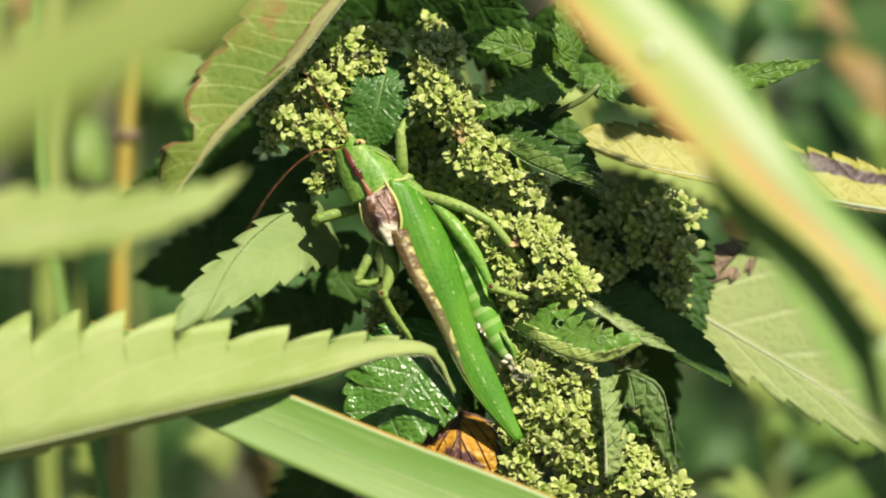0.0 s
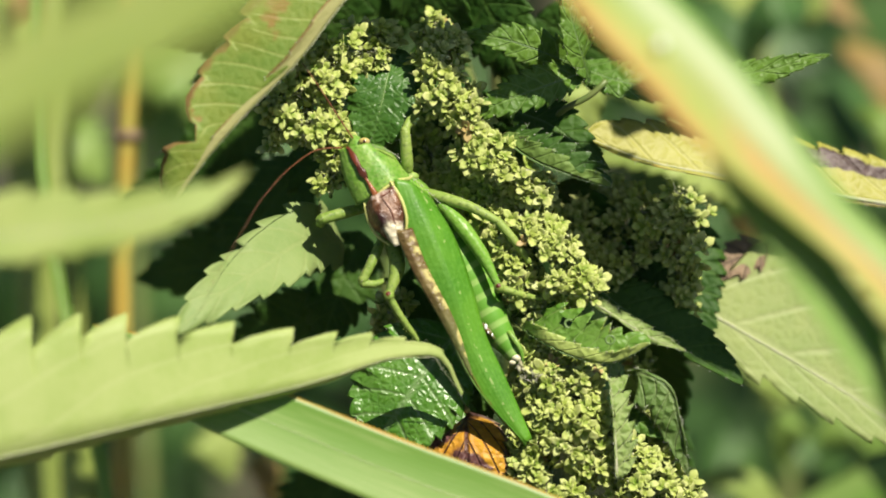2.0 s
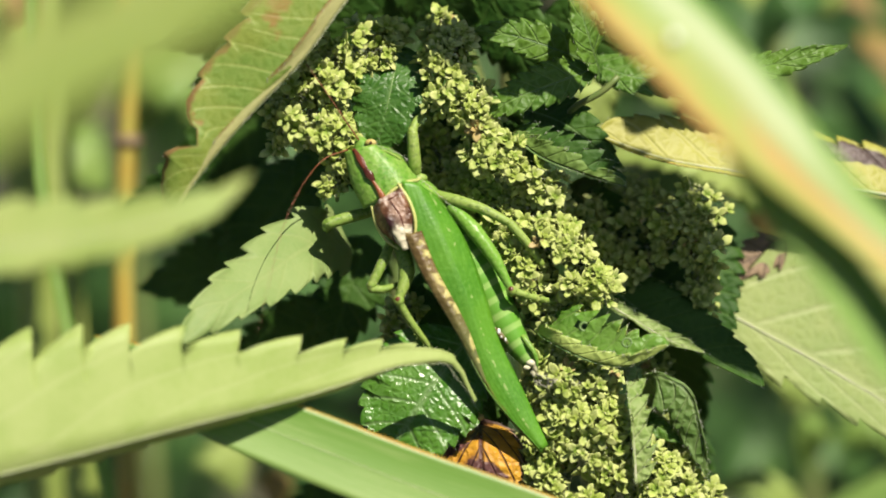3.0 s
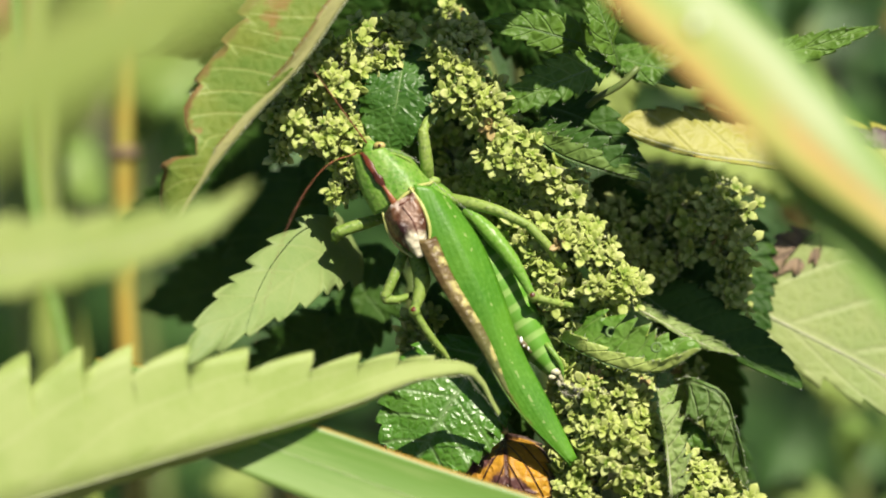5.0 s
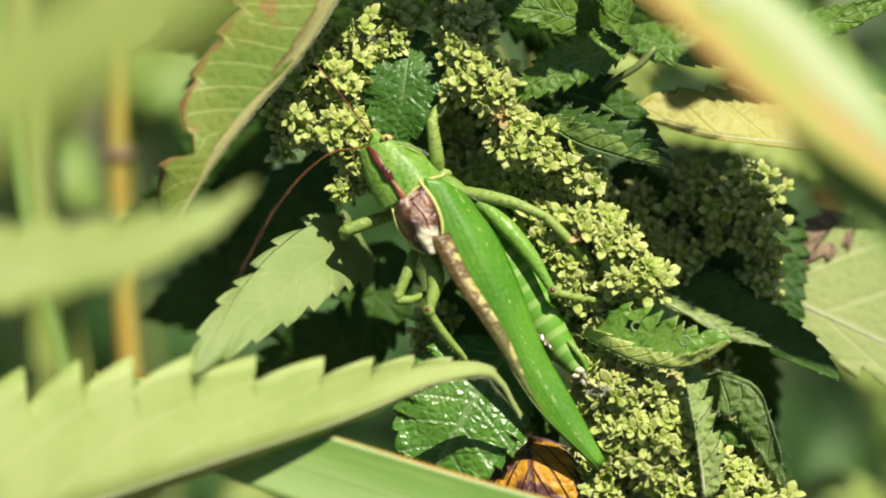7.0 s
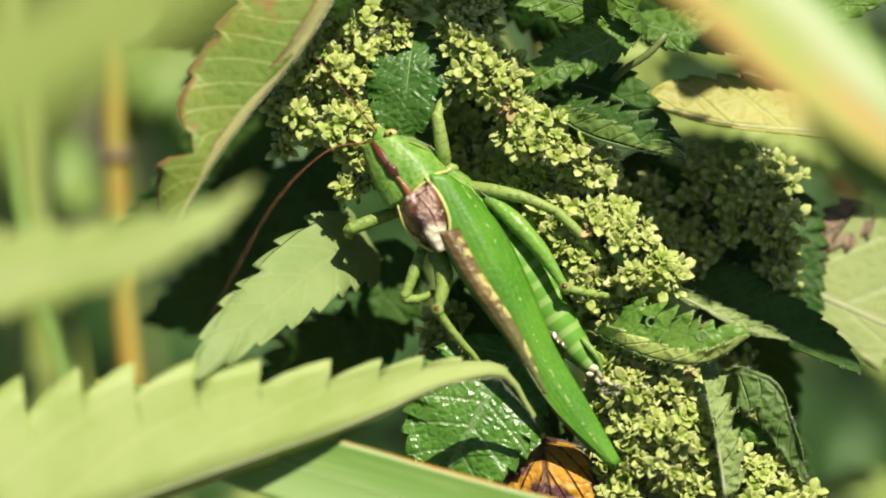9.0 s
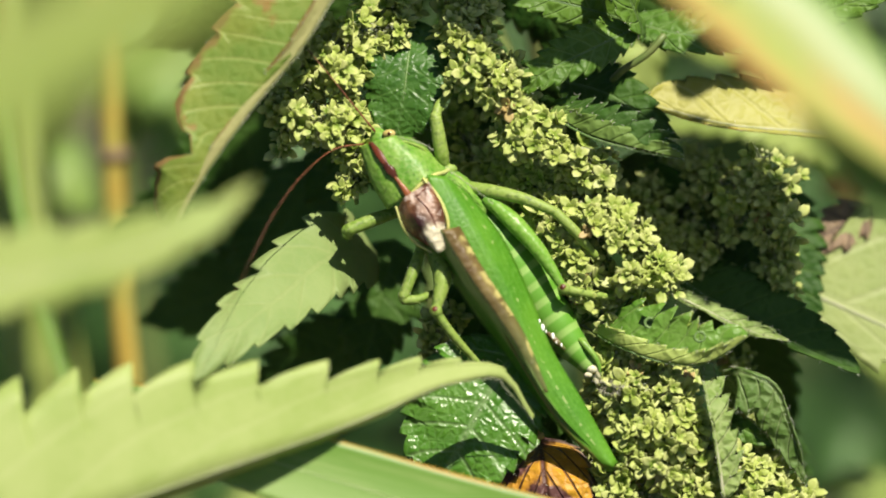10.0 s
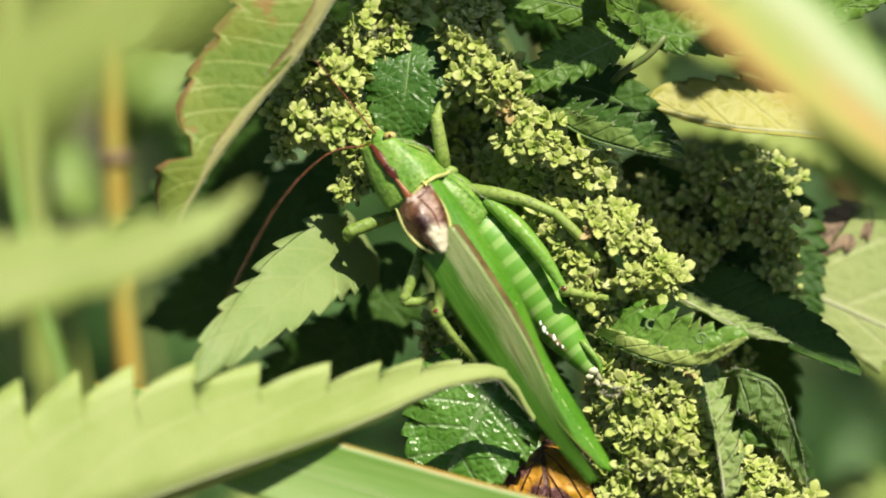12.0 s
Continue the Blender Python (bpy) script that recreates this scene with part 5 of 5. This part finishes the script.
def bush_cricket():
    c = thing("bush_cricket", (-1.53, -2.49, 0), "bright green singing bush-cricket with a brown-marked back", "bush-cricket")
    # trunk
    part("thorax", tube([(-7.39, 7.07, 0.4), (-4.71, 5.80, 0.6), (-2.17, 2.93, 0.4)], [2.4, 2.5, 2.2], 14, 14), M_BODY, c)
    part("abdomen", tube([(-3.95, 5.16, -1), (-0.26, 0.19, -0.5), (3.19, -5.42, -0.4), (5.48, -9.38, 0), (7.53, -12.43, 0.6)], [2.3, 3.0, 2.7, 1.95, 0.8], 16, 60), M_ABDOMEN, c)
    part("abdomen_tip", join_geo(ball((7.39, -12.18, 1.2), 0.55, (1.1, 0.8, 0.7)), ball((7.90, -12.69, 1.1), 0.4, (0.8, 1.3, 0.7)), ball((6.95, -12.68, 1.2), 0.35, (1.2, 0.8, 0.6)),
                                 ball((7.65, -13.33, 1), 0.3, (0.7, 1.4, 0.6))), M_LIGHT, c, "whitish tip of the abdomen")
    # droplet shapes added for the whitish glints on the abdomen
    for place, size in (((2.87, -7.14, 3.1), 0.15), ((3.13, -7.76, 3.15), 0.24), ((3.40, -8.16, 3.1), 0.12), ((4.00, -8.66, 3), 0.22), ((4.25, -9.28, 2.9), 0.1), ((4.70, -9.60, 2.6), 0.13)):
        part("droplet", ball(place, size, (0.8, 1.6, 0.4), 6, 8), M_GLINT, c, "small whitish glint shaped as a droplet")
    part("stain", tube([(3.55, -8.29, 2.3), (4.31, -9.23, 2.4), (4.98, -10.06, 2.1)], [0.15, 0.3, 0.15], 8, 12, 0.4), M_DORSAL, c, "brownish side of the abdomen")
    part("cercus", tube([(6.50, -9.25, 1.2), (7.40, -10.51, 1.6), (7.91, -11.53, 1.5), (8.09, -12.94, 1.2)], [0.3, 0.34, 0.26, 0.08], 6, 12), M_BODY, c)
    part("head", tube([(-9.69, 9.62, 1), (-10.20, 11.41, 1.8), (-10.58, 12.55, 1.8)], [2.0, 1.5, 0.5], 12, 14), M_BODY, c)
    e = part("eye", ball((-9.37, 12.04, 2.9), 0.55, (1.2, 0.8, 0.9)), M_EYE, c, "pale eye with a dark spot")
    part("pupil", ball((-9.36, 12.04, 3.35), 0.18), M_PUPIL, e)
    e = part("eye", ball((-11.72, 9.55, 2.6), 0.5, (0.7, 1.1, 0.9)), M_EYE, c)
    # pronotum: a saddle over the back
    pro = part("pronotum", loft([[(-12.21, 11.08, 2.5), (-11.49, 7.77, 3.2), (-10.18, 4.93, 3.5)],
                                 [(-11.40, 11.35, 3.2), (-10.51, 8.50, 4), (-9.11, 5.63, 4.3)],
                                 [(-9.18, 11.78, 3.6), (-7.13, 9.62, 4.2), (-5.86, 7.58, 4.6)],
                                 [(-7.40, 11.42, 1), (-4.97, 9.50, 0.6), (-3.95, 7.97, 0.8)]], 20, 0.3, 0.2), M_BODY, c)
    part("stripe", tube([(-11.15, 11.40, 3.75), (-10.44, 10.12, 4.35), (-9.93, 9.11, 4.65)], [0.15, 0.38, 0.28], 8, 14, 0.2), M_BROWN, pro, "dark brown stripe")
    part("stripe", tube([(-10.06, 9.23, 4.65), (-9.48, 8.41, 4.8), (-9.10, 7.83, 4.85)], [0.25, 0.48, 0.2], 8, 10, 0.25), M_PUPIL, pro, "blackish spot")
    part("stripe", tube([(-11.34, 11.40, 3.6), (-10.32, 9.61, 4.5), (-9.17, 7.83, 4.85), (-8.53, 6.75, 4.95), (-8.09, 5.92, 4.95)], [0.08, 0.1, 0.14, 0.18, 0.4], 8, 18, 0.4), M_RUST, pro, "rusty stripe")
    part("groove", tube([(-9.68, 11.02, 3.9), (-8.22, 11.14, 3.5), (-6.50, 10.38, 2.4), (-5.36, 9.25, 1.2)], [0.1, 0.16, 0.16, 0.1], 6, 16), M_LEG, pro, "pale raised line")
    part("rim", tube([(-8.08, 5.99, 4.75), (-6.88, 6.94, 4.85), (-5.73, 7.58, 4.7), (-4.59, 7.84, 2.6), (-3.96, 8.10, 1)], [0.16, 0.2, 0.2, 0.22, 0.24], 6, 20), M_YELLOWRIM, pro, "yellowish rear rim")
    part("coxa", ball((-4.34, 8.09, 1.2), 0.85, (1.3, 0.7, 0.6)), M_LEG, c, "pale leg joint")
    tagged(part("hair", hairs([smooth_line([(-4.34, 8.22, 2.6), (-2.48, 6.56, 3), (-0.25, 4.40, 2.8)], 10), smooth_line([(-8.54, 11.66, 3.4), (-5.99, 10.58, 2.2), (-4.34, 8.86, 1.2)], 10)], 200, 0.45, 12), M_HAIR, c, "fine pale hairs"), kind="stuff")
    # wings: each turns about a line along its own length
    hinge_r, hinge_l = (1.78, -4.71, 3.6), (-1.36, -7.76, 3.7)
    right = part("tegmen", loft([[(-6.11, 7.84, 5), (-4.58, 1.34, 5.3), (-2.45, -3.2, 5.3), (1.02, -11.62, 4.5), (3.98, -17.06, 3.9), (7.71, -21.35, 3.2)],
                                 [(-4.40, 7.58, 4.4), (-1.78, 1.34, 5), (0.38, -4.27, 4.9), (2.81, -11.40, 4.2), (5.48, -16.50, 3.7), (8.41, -21.54, 3.2)],
                                 [(-2.29, 6.05, 2.9), (0.32, 1.85, 3.2), (2.48, -4.09, 3.3), (4.03, -9.65, 3.2), (6.37, -14.85, 3.1), (9.03, -21.12, 3)]], 56, 0.12, 0.25), M_WING, c, "bright green wing cover", hinge_r)
    part("margin", tube([(-6.50, 7.57, 5), (-5.35, 5.66, 5.45), (-4.71, 3.25, 5.6), (-4.97, 1.08, 5.5)], [0.14, 0.2, 0.2, 0.1], 6, 16), M_YELLOWRIM, right, "yellowish margin")
    part("mirror", loft([[(-7.64, 6.11, 4.5), (-7.51, 3.56, 4.7), (-5.60, 1.72, 4.9)],
                         [(-6.63, 6.82, 4.9), (-5.98, 3.89, 5.1), (-5.10, 1.27, 5)],
                         [(-5.98, 7.07, 4.9), (-4.84, 4.39, 5.2), (-4.58, 1.84, 5.2)]], 16, 0.12, 0.1), M_MIRROR, right, "clear glossy membrane of the wing")
    left = part("tegmen", loft([[(-5.55, 1.30, 1.6), (-3.88, -2.22, 1.3), (0.45, -9.91, 1.4), (3.28, -15.60, 1.9), (8.19, -21.95, 2.6)],
                                [(-5.82, 1.65, 4), (-4.35, -1.63, 4), (0.06, -9.53, 3.8), (2.98, -15.34, 3.3), (8.30, -21.90, 3)],
                                [(-6.08, 2.22, 6), (-4.71, -1.05, 6.2), (-0.33, -9.16, 5.8), (2.68, -15.08, 4.8), (8.41, -21.85, 3.4)]], 50, 0.12, 0.0), M_WINGPALE, c, "pale striped inner wing cover", hinge_l)
    part("dorsal_field", loft([[(-6.08, 2.22, 6.02), (-4.71, -1.05, 6.22), (-0.33, -9.16, 5.82), (2.24, -14.17, 4.9)],
                               [(-5.23, 2.12, 6.2), (-3.96, -1.02, 6.4), (0.2, -9.03, 5.95), (2.36, -14.12, 4.92)],
                               [(-4.1, 2.4, 5.7), (-3.0, -0.75, 5.95), (0.85, -8.82, 5.65), (2.5, -14.1, 4.9)]], 40, 0.12, 0.1), M_DORSAL, left, "speckled brown back of the wing")
    field = part("file_field", loft([[(-9.17, 5.03, 4.4), (-8.79, 3.12, 4.7), (-6.37, 0.71, 5.2)],
                             [(-8.53, 5.92, 5.3), (-7.64, 3.56, 6.1), (-5.98, 0.32, 5.8)],
                             [(-6.11, 7.06, 5.2), (-5.15, 4.40, 5.8), (-5.34, 0.57, 5.7)]], 20, 0.15, 0.3), M_FILE, c, "glossy brown sound-making patch", hinge_l)
    for line in ([(-8.53, 5.66, 5.35), (-7.38, 5.92, 5.75), (-6.49, 6.56, 5.5)], [(-7.38, 5.67, 5.9), (-6.49, 4.39, 6.2), (-5.98, 2.61, 6.15), (-5.98, 0.83, 5.95)], [(-8.66, 3.89, 5), (-7.63, 2.73, 6), (-6.88, 1.08, 5.85)]):
        part("vein", tube(line, [0.07, 0.1, 0.06], 6, 16), M_BROWN, field, "raised brown vein")
    part("margin", tube([(-9.43, 5.16, 4.2), (-8.92, 3.12, 4.5), (-7.89, 1.46, 4.8), (-6.62, 0.44, 5.2)], [0.1, 0.17, 0.18, 0.1], 6, 16), M_YELLOWRIM, field)
    # legs
    leg(c, "fore_leg", [(-4.45, 8.20, 0.5), (-4.58, 9.07, 1.4), (-4.69, 10.90, 2), (-4.82, 13.18, 2.2)], [0.55, 0.78, 0.72, 0.62], [(-4.82, 13.18, 2.2), (-4.33, 14.31, 1.6), (-3.15, 15.27, 0.4)], [0.52, 0.4, 0.3], 0.55, label="green fore leg with a pale knee")
    leg(c, "fore_leg", [(-9.37, 4.63, 0.5), (-11.90, 4.05, 1.4), (-14.24, 3.39, 1.8)], [0.6, 0.72, 0.7], [(-14.24, 3.39, 1.8), (-14.33, 3.13, 0), (-14.24, 2.79, -4)], [0.6, 0.45, 0.35], 0.45)
    leg(c, "middle_leg", [(-3.30, 6.45, 0.8), (-0.84, 5.74, 1.8), (2.42, 4.64, 2.6), (5.47, 3.01, 2.8)], [0.62, 0.74, 0.64, 0.5], [(5.47, 3.01, 2.8), (7.23, 0.88, 2.6), (8.90, -1.60, 1.6)], [0.5, 0.48, 0.35], 0.4)
    leg(c, "middle_leg", [(-7.22, 1.60, 1.8), (-8.40, -0.96, 3.4), (-9.76, -3.61, 3.8)], [0.55, 0.62, 0.56], [(-9.78, -3.71, 3.8), (-8.56, -3.85, 3.4), (-6.89, -3.38, 2.4)], [0.5, 0.42, 0.3], 0.4)
    leg(c, "hind_leg", [(-0.92, 5.00, 1.6), (1.20, 2.73, 2.4), (3.36, -0.20, 2.8), (5.49, -4.30, 3)], [0.68, 1.0, 0.8, 0.42], [(5.49, -4.30, 3), (7.31, -4.93, 2.2), (10.20, -5.68, 0.4)], [0.42, 0.4, 0.3], 0.62, skin=M_THIGH)
    leg(c, "hind_leg", [(-6.43, 0.87, 2.2), (-5.81, -1.78, 3.6), (-6.75, -5.11, 4.6)], [0.9, 1.0, 0.48], [(-6.76, -5.22, 4.6), (-5.50, -7.40, 4), (-3.17, -10.68, 2.4)], [0.45, 0.4, 0.3], 0.66)
    # feelers
    a = part("antenna", tube([(-10.64, 12.37, 2.6), (-12.36, 15.03, 3.4), (-14.52, 18.40, 4), (-16.18, 20.82, 4.2)], [0.09, 0.07, 0.06, 0.04], 6, 60, knob=0.22), M_ANTENNA, c, origin=(-10.64, 12.37, 2.6))
    b = part("antenna", tube([(-11.86, 11.35, 2.2), (-14.27, 11.02, 4.5), (-16.81, 9.30, 8), (-19.99, 5.47, 12), (-23.17, -0.57, 16), (-25.59, -5.66, 18)], [0.09, 0.05, 0.03, 0.018, 0.012], 6, 90, knob=0.2), M_ANTENNA, c, origin=(-11.86, 11.35, 2.2))
    return c, right, left, field, a, b


cricket, wing_right, wing_left, sound_field, feeler_up, feeler_down = bush_cricket()
cam.data.dof.focus_object = cricket


# how far the wing covers stand open, from 0 to 1, tenth by tenth of a second from each start
SONG = {
    0.0: (0, 0, 1, 1, 1, .15, .05, 1, .4, 1, .15, .1, 1, .5, 1, .4, .4, 1, .35, 1, 0, .05, 1, .2, .8, 0, .15, 1, .6, 1, 0, .05, .7),
    3.3: (1, .3, 0, .8, 1, .4, 0, .2, 1, .7, .1, .6, 1, .3, .1),
    4.8: (.7, 1, 0, .2, 1, .2, .5, 0, .8, 1, .7, .7, 0, .7, .8, .6, .5, .1, .9, 1, 1, .4, 0, .8, .6),
    7.3: (.1, 1, .5, 0, .8, 1, .2, .1, .9, 1, .4, 0, .7, 1, .3),
    8.8: (1, .1, .1, 1, .2, 1, .4, .4, 1, .5, .9, 0, .3, 1, .4, 1, .5, .45, 1, .3, .7, .1, .8, 1, .7, .7, .3, .8, .9, .8, .5, 0, 1),
}
# turn of the lower feeler about its root: seconds, degrees
FEELER = ((0, 0), (0.5, -5), (0.8, -8), (1.5, -8), (2.0, -4), (2.3, 0), (2.5, 5), (2.7, 12), (2.9, 12), (3.2, 10), (4.0, 5), (4.8, 1), (5.0, 8), (5.2, 14), (5.5, 10),
          (6.0, 12), (6.4, 15), (6.5, 9), (6.7, -3), (7.2, -6), (8.0, -10), (8.8, -12), (9.2, -5), (9.5, -8), (10.0, -5), (10.5, -5), (11.0, -7), (12.0, -7))


def motions():
    along = Vector(((9.58, -21.57, 3))) - Vector(((-3.74, 7.15, 4.2)))
    base_r, base_l, base_f = wing_right.location.copy(), wing_left.location.copy(), feeler_down.location.copy()
    base_s = sound_field.location.copy()
    rows_r, rows_l, rows_f = [], [], []
    for start, values in SONG.items():
        for k, o in enumerate(values):
            t = start + 0.1 * k
            turn_r = Matrix.Rotation(radians(-28 * o), 4, along)
            turn_l = Matrix.Rotation(radians(-74 * o), 4, along)
            turn_f = Matrix.Rotation(radians(-14 * o), 4, along)
            rows_r.append((t, Matrix.Translation(base_r + Vector((-0.9, -0.4, -1.0)) * o * MM) @ turn_r))
            rows_l.append((t, Matrix.Translation(base_l + Vector((0.0, 0.0, 1.9)) * o * MM) @ turn_l))
            rows_f.append((t, Matrix.Translation(base_s + Vector((-0.1, -0.05, 1.0)) * o * MM) @ turn_f))
    walk(wing_right, rows_r)
    walk(wing_left, rows_l)
    walk(sound_field, rows_f)
    walk(feeler_down, [(t, Matrix.Translation(base_f) @ pose(0, 0, 0, 0, 0, a)) for t, a in FEELER])


motions()
